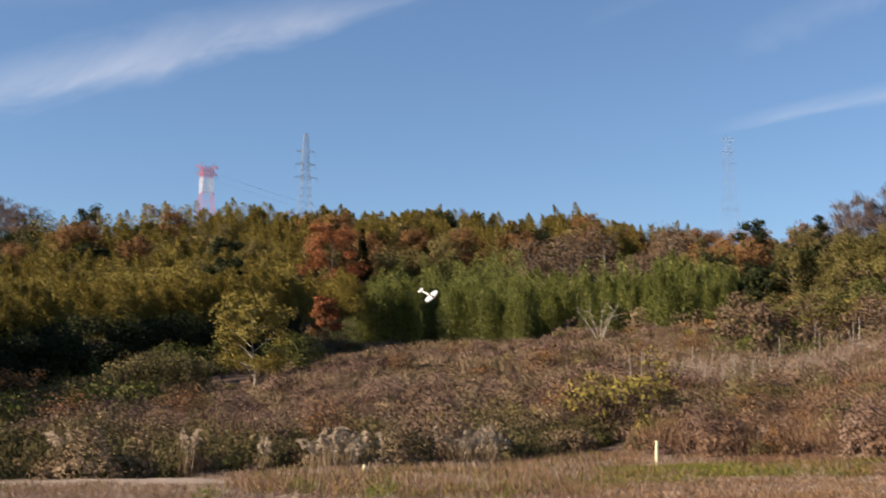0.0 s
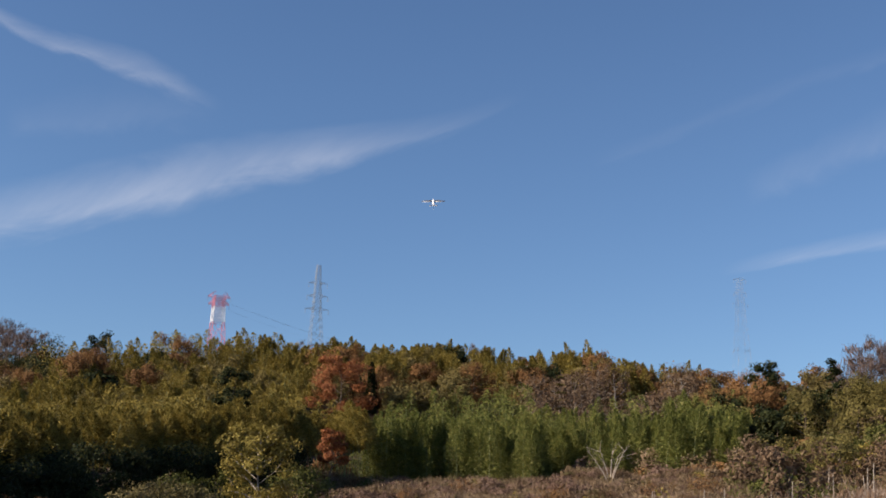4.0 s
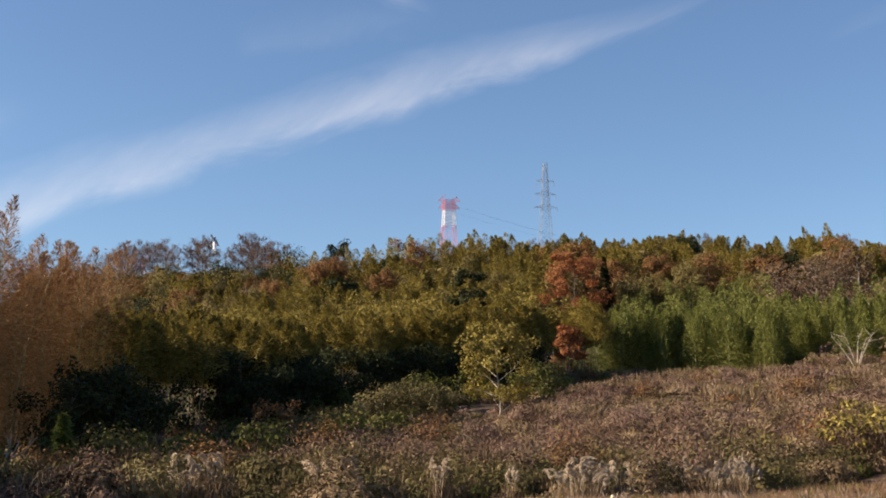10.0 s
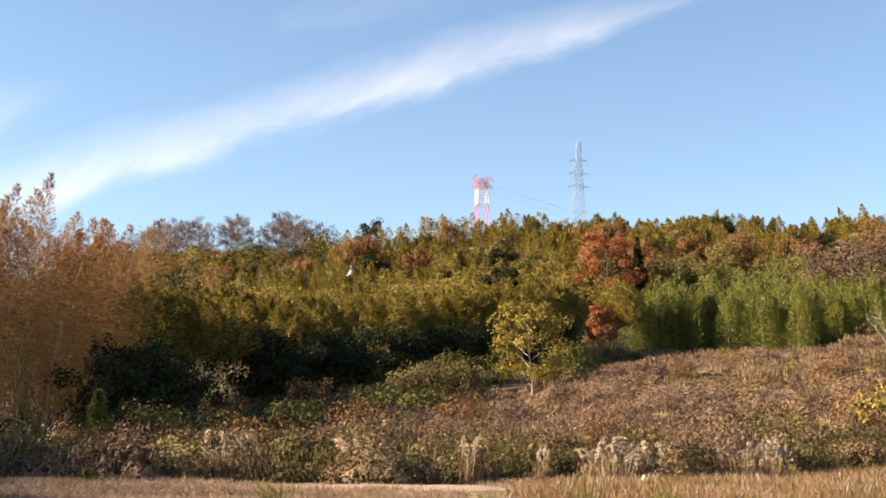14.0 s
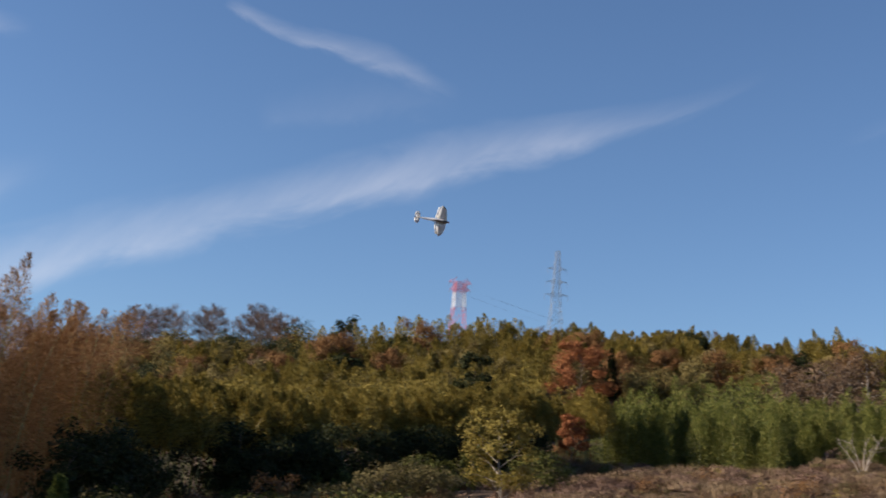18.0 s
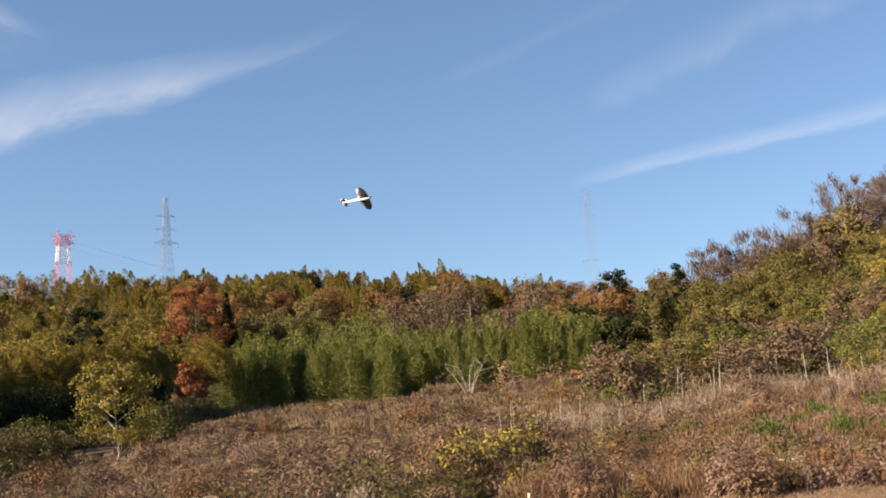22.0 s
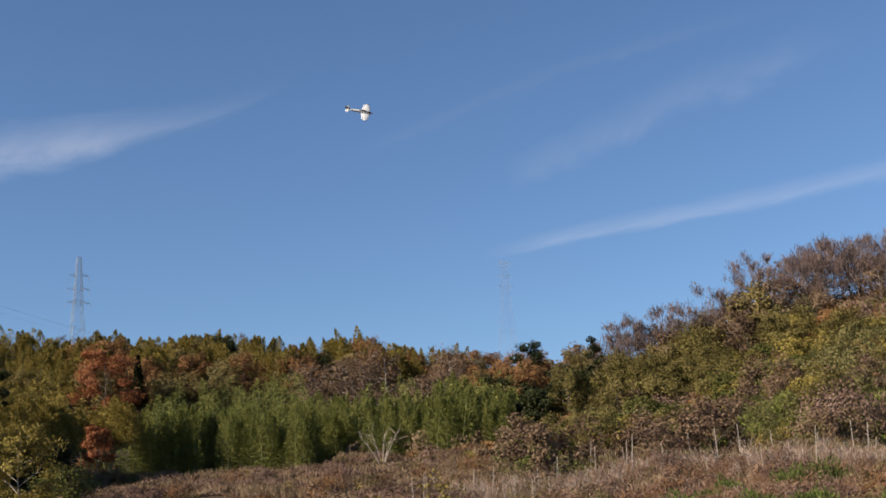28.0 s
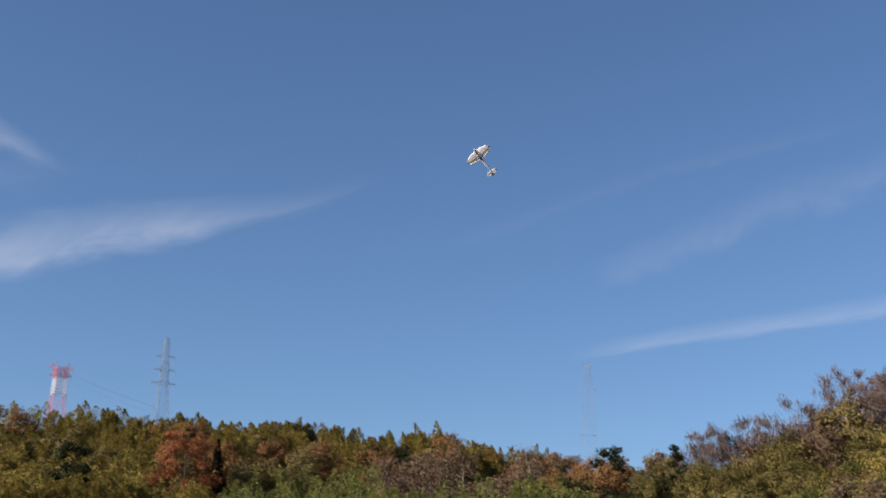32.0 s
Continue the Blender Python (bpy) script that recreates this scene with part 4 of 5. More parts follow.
def earth_patch(bearing, r, wide, deep, turn=0.0):
    """A low uneven mound of bare earth."""
    rings = np.linspace(0, 1, 9)
    ang = np.linspace(0, 2 * np.pi, 41)[:-1]
    R, A = np.meshgrid(rings, ang, indexing="ij")
    rim = 1 + 0.12 * np.sin(A * 3 + bearing) + 0.08 * np.sin(A * 7 + r) + 0.05 * np.sin(A * 13)
    x, y = R * rim * np.cos(A) * wide, R * rim * np.sin(A) * deep
    z = 0.10 * (1 - R ** 3) + 0.015 * np.sin(x * 3) * np.cos(y * 4) - 0.03
    i, j = np.meshgrid(np.arange(8), np.arange(40), indexing="ij")
    f = np.stack([i * 40 + j, (i + 1) * 40 + j, (i + 1) * 40 + (j + 1) % 40, i * 40 + (j + 1) % 40], -1).reshape(-1, 4)
    t = build("bare_soil", np.stack([x, y, z], -1).reshape(-1, 3), f, BARE_EARTH, smooth=True)
    t.matrix_world = pose(*spot(bearing, r), 0, 0, turn - bearing)
    return tagged(t, "low pale patch of bare earth in the field", "bare earth", kind="structure")


earth_patch(-13.2, 37.2, 5.0, 3.2)
earth_patch(-25, 36.0, 5.0, 4.0)
earth_patch(-36, 36.0, 5.4, 4.0)
earth_patch(13.0, 18.5, 1.1, 0.7)


def pampas(g):
    """Arching blades and a sheaf of stems, each with a drooping feathery plume."""
    root = new("pampas_grass")
    n = 110
    base = g.normal(0, 0.16, (n, 3)) * np.array([1, 1, 0])
    v, f = leaves(g, base + np.array([0, 0, 0.45]), 1.0, 0.03, np.array([[0, 0, 1.0]]), 0.35)
    tagged(build("blade_tuft", v, f, BRUSH_KHAKI, root), kind="stuff")
    for i in range(6):
        foot = np.append(g.normal(0, 0.12, 2), 0)
        top = foot + np.array([g.normal(0.12, 0.22), g.normal(0, 0.2), g.uniform(0.95, 1.45)])
        bow = np.array([g.uniform(0.12, 0.38), g.uniform(-0.1, 0.1), -0.10])
        k = g.uniform(0, 1, 80)[:, None]
        c = top + bow * k ** 1.6 + np.array([0, 0, 0.34]) * np.sin(k * 1.7) - np.array([0, 0, 0.1]) + g.normal(0, 0.034, (80, 3)) * (1.15 - k)
        aim = np.tile(np.array([bow[0] * 2, bow[1] * 2, 0.6]), (80, 1)) - np.array([0, 0, 1.0]) * k
        v, f = leaves(g, c, 0.17, 0.04, aim, 0.25)
        v2, f2 = tubes([(foot, top + np.array([0, 0, 0.05]), 0.008, 0.005)], 4)
        tagged(build("plume", np.concatenate([v, v2]), np.concatenate([f, f2 + len(v)]), PLUME, root), kind="stuff")
    return root


src = [tagged(pampas(g), "pampas grass clump with pale feathery plumes", "grass", "pampas clumps at the field edge") for _ in range(3)]
pl = np.concatenate([scatter(g, 9, -5.8, -3.0, 39.8, 41.6), scatter(g, 9, -2.4, 3.2, 43.6, 46.0), scatter(g, 4, -26, -12, 41.8, 43.5), [spot(-11.2, 40.6), spot(-8.0, 41.0)]])
settle(src, pl)


# ---- post, marker, mat ----
def cylinder(r0, r1, h, sides=12, z=0.0):
    bm = bmesh.new()
    bmesh.ops.create_cone(bm, cap_ends=True, segments=sides, radius1=r0, radius2=r1, depth=h, matrix=Matrix.Translation((0, 0, z + h / 2)))
    return bm


def box(sx, sy, sz, x=0, y=0, z=0, bevel=0.0):
    bm = bmesh.new()
    bmesh.ops.create_cube(bm, size=1, matrix=Matrix.Translation((x, y, z)) @ Matrix.Diagonal((sx, sy, sz, 1)))
    if bevel:
        bmesh.ops.bevel(bm, geom=bm.edges[:], offset=bevel, segments=2, affect="EDGES")
    return bm


PAINT_CREAM = plain("cream_paint", (0.78, 0.70, 0.45), 0.5, 0.12, 10)
MAT_GREEN = plain("green_mat", (0.085, 0.42, 0.21), 0.7, 0.15, 3.0, bump=0.2)
CONCRETE = plain("pale_earth", (0.33, 0.28, 0.22), 0.9, 0.25, 5.0, bump=0.4)


def make_post(bearing, r, h=0.98):
    t = new("marker_post")
    part("pole", cylinder(0.055, 0.05, h), PAINT_CREAM, t)
    part("cap", cylinder(0.062, 0.04, 0.05, 12, h - 0.02), PAINT_CREAM, t)
    t.matrix_world = pose(*spot(bearing, r, -0.05), 0, 1.5, 0)
    return tagged(t, "cream painted wooden marker post at the field edge", "post", "marker posts")


make_post(9.47, 45.5)
make_post(29.75, 46.5)


def make_mat():
    x, y, z = spot(19.08, 20.0)
    t = new("takeoff_mat")
    part("base", box(9.0, 2.75, 0.11, 4.5, 1.3, 0.045, 0.02), CONCRETE, t, "low pale earth base")
    part("turf", box(9.06, 2.66, 0.04, 4.5, 1.33, 0.121, 0.012), MAT_GREEN, t, "bright green synthetic turf sheet")
    t.matrix_world = pose(x, y, z, 0, 0, -16)
    tagged(t, "green synthetic turf take-off mat on a low earth base", "mat")


make_mat()


def stake(h):
    t = new("stake")
    lean = g.normal(0, 0.09, 2)
    v, f = tubes([((0, 0, 0), (lean[0] * h * 0.5, lean[1] * h * 0.5, h * 0.5), 0.036, 0.03), ((lean[0] * h * 0.5, lean[1] * h * 0.5, h * 0.5), (lean[0] * h, lean[1] * h, h), 0.03, 0.016)], 6)
    build("pole", v, f, DEAD_WOOD, t, smooth=True)
    v, f = leaves(g, np.array([[lean[0] * h * k, lean[1] * h * k, h * k] for k in (0.55, 0.7, 0.8, 0.9)]), 0.35, 0.03, np.array([[0.5, 0, 0.8]]), 0.8)
    tagged(build("side_twig", v, f, DEAD_WOOD, t), kind="stuff")
    return t


stakes = [tagged(stake(h), "pale dead sapling standing in the dry grass", "dead sapling", "dead saplings on the bank") for h in (1.7, 2.2, 3.0)]
settle(stakes, np.concatenate([scatter(g, 74, 13, 40, 75, 86), scatter(g, 12, 8.5, 18, 74, 86)]))


def shrub(r):
    t = new("green_shrub")
    segs = [((0, 0, 0), (math.cos(a) * r * 0.6, math.sin(a) * r * 0.6, r * 0.9), 0.03, 0.012) for a in np.arange(6) * 1.05]
    v, f = tubes(segs, 4)
    tagged(build("stem", v, f, BARK, t), kind="stuff")
    n = 2000
    d = unit(g.normal(size=(n, 3)))
    d[:, 2] = np.abs(d[:, 2])
    c = d * (r * (1 + 0.35 * np.sin(d[:, 0] * 6) * np.sin(d[:, 1] * 5 + 1)) * g.uniform(0.5, 1.1, n))[:, None]
    v, f = leaves(g, c, 0.2, 0.07, d + np.array([0, 0, 0.7]), 0.5)
    tagged(build("leaf_mass", v, f, SHRUB_BRIGHT, t), kind="stuff")
    return tagged(t, "bright green shrub in the rust-brown grass", "shrub", "green shrubs on the bank")


for b, r, size in SHRUBS:
    shrub(size * 1.2).matrix_world = pose(*spot(b, r, 0.3), 0, 0, b * 40)

ROCK = plain("pale_rock", (0.20, 0.17, 0.13), 0.9, 0.3, 1.5, bump=0.6)


def boulder(size):
    bm = bmesh.new()
    bmesh.ops.create_icosphere(bm, subdivisions=3, radius=size)
    for v in bm.verts:
        k = 1 + 0.35 * noise.noise(v.co * (1.3 / size) + Vector((size * 7, 0, 0))) + 0.12 * noise.noise(v.co * (4 / size))
        v.co = Vector((v.co.x * k * 1.3, v.co.y * k, v.co.z * k * 0.75))
    me = bpy.data.meshes.new("boulder")
    bm.to_mesh(me)
    bm.free()
    me.materials.append(ROCK)
    return tagged(new("boulder", me), "pale weathered boulder among the hillside scrub", "boulder", "boulders on the hillside")


for b, r, size in ((25.95, 125, 0.45), (31.9, 142, 1.3), (31.2, 140, 0.9), (32.6, 143, 1.0), (30.4, 138, 0.7), (33.6, 140, 1.2), (28.0, 134, 0.7), (29.3, 118, 0.5)):
    boulder(size).matrix_world = pose(*spot(b, r, 0.9), 0, 0, b * 31)


def marker():
    t = new("marker_cone")
    part("body", cylinder(0.13, 0.04, 0.5, 14), PAINT_CREAM, t)
    part("foot", box(0.24, 0.24, 0.03, 0, 0, 0.015, 0.006), PAINT_CREAM, t)
    t.matrix_world = pose(*spot(-3.5, 36.5), 0, 0, 12)
    tagged(t, "small cream marker cone in the grass", "cone")


marker()


# ---- pylons ----
STEEL = plain("galvanised_steel", (0.22, 0.23, 0.24), 0.55, 0.2, 0.5, 0.3)
RED_STEEL = plain("red_painted_steel", (0.55, 0.10, 0.11), 0.55, 0.15, 0.5)
WHITE_STEEL = plain("white_painted_steel", (0.75, 0.74, 0.74), 0.55, 0.1, 0.5)


def lattice(z0, z1, w0, w1, bays, r):
    segs = []
    zs = np.linspace(z0, z1, bays + 1)
    ws = np.linspace(w0, w1, bays + 1) / 2
    c = [np.array(q) for q in ((-1, -1), (1, -1), (1, 1), (-1, 1))]
    for i in range(bays):
        for k in range(4):
            a0, a1 = np.array([*(c[k] * ws[i]), zs[i]]), np.array([*(c[k] * ws[i + 1]), zs[i + 1]])
            b0, b1 = np.array([*(c[(k + 1) % 4] * ws[i]), zs[i]]), np.array([*(c[(k + 1) % 4] * ws[i + 1]), zs[i + 1]])
            segs += [(a0, a1, r, r), (a0, b1, r * 0.6, r * 0.6), (b0, a1, r * 0.6, r * 0.6), (a1, b1, r * 0.6, r * 0.6)]
    return segs


def arm(z, reach, depth, side, r, w):
    tip = np.array([side * reach, 0, z + 0.3])
    segs = []
    for y in (-w / 2, w / 2):
        segs += [((side * w / 2, y, z), tip, r, r * 0.6), ((side * w / 2, y, z + depth), tip, r, r * 0.6)]
        for f in (0.33, 0.66):
            lo = np.array([side * w / 2, y, z]) * (1 - f) + tip * f
            hi = np.array([side * w / 2, y, z + depth]) * (1 - f) + tip * f
            segs.append((lo, hi, r * 0.5, r * 0.5))
    return segs


def pylon(label, bearing, r, top_el, w_top, w_low, sections, arms, turn=0.0, steel=0.07):
    """A lattice tower; heights are metres below its top, which stands at a given angle above the eye."""
    t = new("pylon")
    x, y = polar(bearing, r)
    top = EYE + math.tan(radians(top_el)) * r
    height = top - float(ground_z(x, y)) + 0.3
    for d0, d1, mat, bays in sections:
        d1 = height if d1 is None else d1
        w0, w1 = (w_top + (w_low - w_top) * min(d / 45.0, 1.6) ** 1.3 for d in (d1, d0))
        v, f = tubes(lattice(height - d1, height - d0, w0, w1, bays, steel), 4)
        tagged(build("tower_section", v, f, mat, t), kind="stuff")
    for d, reach, depth, mat in arms:
        for s in (-1, 1):
            v, f = tubes(arm(height - d, reach, depth, s, steel * 0.9, w_top), 4)
            a = build("cross_arm", v, f, mat, t)
            tagged(a, kind="stuff")
            v, f = tubes([((s * reach, 0, height - d + 0.3), (s * reach, 0, height - d - 1.4), 0.06, 0.06)], 5)
            build("insulator", v, f, STEEL, a)
    t.matrix_world = pose(x, y, top - height, 0, 0, turn)
    return tagged(t, label, "pylon", "power line pylons")


S, R, W = STEEL, RED_STEEL, WHITE_STEEL
pylon("tall grey steel lattice pylon behind the ridge", -6.33, 420, 13.15, 1.2, 7.0, [(0, 16, S, 10), (16, 32, S, 6), (32, None, S, 5)], [(6.5, 3.2, 0.9, S), (11.0, 3.6, 0.9, S), (15.5, 4.0, 0.9, S)], 20, 0.05)
pylon("faint grey steel lattice pylon behind the trees", 12.98, 520, 12.75, 1.8, 7.0, [(0, 14, S, 6), (14, 34, S, 5), (34, None, S, 4)], [(1.0, 2.6, 0.6, S), (6.5, 2.6, 0.6, S), (11.0, 3.2, 0.6, S), (30.5, 3.6, 0.6, S)], 10, 0.025)
pylon("red and white steel lattice pylon with broad red head", -10.78, 520, 11.72, 4.0, 8.5, [(2.0, 6.5, R, 4), (6.5, 13, W, 5), (13, None, R, 8)], [(2.5, 4.8, 2.2, R), (5.5, 4.4, 2.6, R)], 25, 0.105)
pylon("red and white steel lattice pylon far behind bare trees", -24.7, 560, 8.8, 4.0, 8.5, [(2.0, 6.5, R, 4), (6.5, 13, W, 5), (13, None, R, 6)], [(2.5, 4.6, 2.2, R), (5.5, 4.2, 2.6, R)], 25, 0.075)


def wire(p0, p1, sag):
    q = np.linspace(0, 1, 25)[:, None]
    c = np.array(p0) * (1 - q) + np.array(p1) * q
    c[:, 2] -= (4 * sag * q * (1 - q))[:, 0]
    ring = 0.022 * np.array([[0, 0, 1.0], [0.6, 0.6, -0.5], [-0.6, -0.6, -0.5]])
    v = (c[:, None, :] + ring[None]).reshape(-1, 3)
    i, j = np.meshgrid(np.arange(24), np.arange(3), indexing="ij")
    f = np.stack([i * 3 + j, i * 3 + (j + 1) % 3, i * 3 + 3 + (j + 1) % 3, i * 3 + 3 + j], -1).reshape(-1, 4)
    return tagged(build("power_line", v, f, STEEL), "thin power line hanging between pylons", "power line", "power lines")


a0 = np.array([*polar(-10.78, 520), EYE + math.tan(radians(11.2)) * 520])
for k, dz in ((-4.2, 0), (0, 1.5), (4.2, 0)):
    b0 = np.array([*polar(12.0, 700), EYE + math.tan(radians(8.2)) * 700])
    wire(a0 + np.array([k, 0, dz]), b0 + np.array([k, 0, dz]), 16)


# ---- cirrus ----
def cloud_material(name, density, scale_u, scale_v, seed, strength=0.49):
    m = bpy.data.materials.new(name)
    m.use_nodes = True
    nt = m.node_tree
    nt.nodes.remove(nt.nodes["Principled BSDF"])
    uv = nt.nodes.new("ShaderNodeUVMap")
    sep = nt.nodes.new("ShaderNodeSeparateXYZ")
    nt.links.new(uv.outputs[0], sep.inputs[0])

    def op(kind, a, b=None):
        n = nt.nodes.new("ShaderNodeMath")
        n.operation = kind
        for s, v in zip(n.inputs, (a, b)):
            if v is None:
                continue
            if isinstance(v, bpy.types.NodeSocket):
                nt.links.new(v, s)
            else:
                s.default_value = v
        return n.outputs[0]

    cx = nt.nodes.new("ShaderNodeCombineXYZ")
    nt.links.new(op("MULTIPLY", sep.outputs[0], scale_u), cx.inputs[0])
    nt.links.new(op("MULTIPLY", sep.outputs[1], scale_v), cx.inputs[1])
    cx.inputs[2].default_value = seed
    no = node(nt, "ShaderNodeTexNoise", Scale=1.0, Detail=6.0, Roughness=0.55, Distortion=0.6)
    nt.links.new(cx.outputs[0], no.inputs["Vector"])
    # v runs 0 (lower edge) to 1 (upper edge): a firm lower edge and a wispy upper one
    low = node(nt, "ShaderNodeMapRange")
    low.interpolation_type = "SMOOTHSTEP"
    low.inputs[1].default_value, low.inputs[2].default_value = 0.06, 0.46
    v = op("ADD", sep.outputs[1], op("MULTIPLY", op("SUBTRACT", no.outputs[0], 0.5), 0.7))
    nt.links.new(v, low.inputs[0])
    high = node(nt, "ShaderNodeMapRange")
    high.interpolation_type = "SMOOTHSTEP"
    high.inputs[1].default_value, high.inputs[2].default_value = 1.0, 0.34
    nt.links.new(v, high.inputs[0])
    e0 = node(nt, "ShaderNodeMapRange")
    e0.interpolation_type = "SMOOTHSTEP"
    e0.inputs[1].default_value, e0.inputs[2].default_value = 0.0, 0.1
    nt.links.new(sep.outputs[0], e0.inputs[0])
    e1 = node(nt, "ShaderNodeMapRange")
    e1.interpolation_type = "SMOOTHSTEP"
    e1.inputs[1].default_value, e1.inputs[2].default_value = 1.0, 0.72
    nt.links.new(sep.outputs[0], e1.inputs[0])
    streak = node(nt, "ShaderNodeMapRange")
    streak.inputs[1].default_value, streak.inputs[2].default_value = 0.25, 0.7
    nt.links.new(no.outputs[0], streak.inputs[0])
    # soft at the sheet's own rim, so that no border shows
    rim = node(nt, "ShaderNodeMapRange")
    rim.inputs[1].default_value, rim.inputs[2].default_value = 0.0, 0.09
    nt.links.new(op("MULTIPLY", sep.outputs[1], op("SUBTRACT", 1.0, sep.outputs[1])), rim.inputs[0])
    cf = nt.nodes.new("ShaderNodeCombineXYZ")
    nt.links.new(op("ADD", op("MULTIPLY", sep.outputs[0], scale_u * 1.7), op("MULTIPLY", sep.outputs[1], -1.6)), cf.inputs[0])
    nt.links.new(op("MULTIPLY", sep.outputs[1], 1.1), cf.inputs[1])
    cf.inputs[2].default_value = seed + 5
    fibre = node(nt, "ShaderNodeTexNoise", Scale=1.0, Detail=5.0, Roughness=0.6)
    nt.links.new(cf.outputs[0], fibre.inputs["Vector"])
    fm = node(nt, "ShaderNodeMapRange")
    fm.inputs[1].default_value, fm.inputs[2].default_value, fm.inputs[3].default_value = 0.28, 0.68, 0.55
    nt.links.new(fibre.outputs[0], fm.inputs[0])
    a = op("MULTIPLY", op("MULTIPLY", low.outputs[0], op("MULTIPLY", high.outputs[0], fm.outputs[0])), op("MULTIPLY", e0.outputs[0], e1.outputs[0]))
    a = op("MULTIPLY", op("MULTIPLY", a, rim.outputs[0]), op("MULTIPLY", op("ADD", op("MULTIPLY", streak.outputs[0], 0.6), 0.4), density))
    em = node(nt, "ShaderNodeEmission", Strength=strength)
    em.inputs[0].default_value = (0.90, 0.90, 0.94, 1)
    tr = nt.nodes.new("ShaderNodeBsdfTransparent")
    ms = nt.nodes.new("ShaderNodeMixShader")
    nt.links.new(a, ms.inputs[0])
    nt.links.new(tr.outputs[0], ms.inputs[1])
    nt.links.new(em.outputs[0], ms.inputs[2])
    nt.links.new(ms.outputs[0], nt.nodes["Material Output"].inputs[0])
    return m


def cirrus(label, line, mat, far=3600.0):
    """A long streak of high cloud far off: knots of (bearing, height angle, half width in degrees)."""
    k = np.array(line, float)
    t = np.linspace(0, 1, 80)
    s = np.concatenate([[0], np.cumsum(np.hypot(np.diff(k[:, 0]), np.diff(k[:, 1])))])
    s /= s[-1]
    b, e, w = (np.interp(t, s, k[:, i]) for i in range(3))
    ker = np.ones(7) / 7
    b, e, w = (np.convolve(np.pad(q, 3, "edge"), ker, "valid") for q in (b, e, w))
    db, de = np.gradient(b), np.gradient(e)
    ln = np.hypot(db, de)
    rows = []
    for f in np.linspace(-1, 1, 9):
        bb, ee = np.radians(b - de / ln * w * f), np.radians(e + db / ln * w * f)
        rows.append(np.stack([np.sin(bb) * np.cos(ee), np.cos(bb) * np.cos(ee), np.sin(ee)], 1) * far)
    v = np.concatenate(rows)
    i, j = np.meshgrid(np.arange(8), np.arange(79), indexing="ij")
    f = np.stack([i * 80 + j, i * 80 + j + 1, (i + 1) * 80 + j + 1, (i + 1) * 80 + j], -1).reshape(-1, 4)
    ob = build("cirrus_cloud", v, f, mat)
    uv = ob.data.uv_layers.new(name="along")
    li = f.ravel()
    uv.data.foreach_set("uv", np.stack([(li % 80) / 79, (li // 80) / 8], 1).astype(np.float32).ravel())
    return tagged(ob, label, "cloud", kind="structure")


cirrus("long white cirrus streak rising across the blue sky", [(-48, 3.6, 2.4), (-38, 7.6, 2.2), (-32.5, 9.9, 1.9), (-27.9, 11.8, 1.9), (-22.2, 13.7, 1.8), (-16.8, 15.4, 1.7), (-11.2, 17.2, 1.75), (-5.5, 18.5, 1.2), (-1, 19.5, 0.75), (1.6, 20.5, 0.5), (4, 21.6, 0.4)], cloud_material("cirrus_main", 0.40, 10, 1.6, 3.0))
cirrus("thin white cirrus streak low over the hill", [(11.5, 13.0, 0.35), (15.9, 13.8, 0.5), (19.8, 14.25, 0.6), (23.7, 14.65, 0.65), (27.4, 15.0, 0.7), (30.3, 15.3, 0.75), (33.8, 15.65, 0.8), (45, 16.6, 1.0), (55, 17.3, 1.2)], cloud_material("cirrus_low", 0.23, 9, 1.2, 11.0))
cirrus("faint hazy cirrus veil", [(13, 16.4, 0.9), (17.5, 18.0, 1.3), (21.5, 19.4, 1.5), (25, 20.3, 1.4), (30, 21.6, 1.2)], cloud_material("cirrus_veil", 0.10, 6, 1.5, 23.0))
cirrus("faint thin cirrus thread", [(6, 17.9, 0.5), (12.5, 20.1, 0.6), (16.4, 21.3, 0.6), (20.5, 22.1, 0.6), (28, 23.1, 0.6)], cloud_material("cirrus_thread", 0.035, 6, 1.5, 29.0))
cirrus("small curved wisp of cirrus", [(-23, 23.2, 0.4), (-21.2, 22.5, 0.5), (-19.1, 22.0, 0.6), (-17.1, 21.7, 0.7), (-15.0, 21.3, 0.9), (-13.4, 20.7, 0.8), (-11, 19.8, 0.5)], cloud_material("cirrus_wisp", 0.24, 5, 1.5, 31.0))
cirrus("faint hazy cirrus veil", [(-21, 18.2, 1.0), (-16.4, 19.4, 1.5), (-11, 19.8, 1.1)], cloud_material("cirrus_veil", 0.05, 4, 1.5, 37.0))
cirrus("short bright puff of cirrus", [(-44, 19.0, 1.0), (-37.8, 19.9, 1.2), (-34.6, 20.3, 1.1), (-31, 20.7, 0.5)], cloud_material("cirrus_puff", 0.42, 4, 1.5, 41.0))
cirrus("hazy cirrus above the withered bamboo", [(-48, 8, 2.0), (-40, 10.5, 2.6), (-33.7, 13.0, 2.0), (-29, 15.5, 1.0)], cloud_material("cirrus_haze", 0.20, 4, 1.5, 53.0))


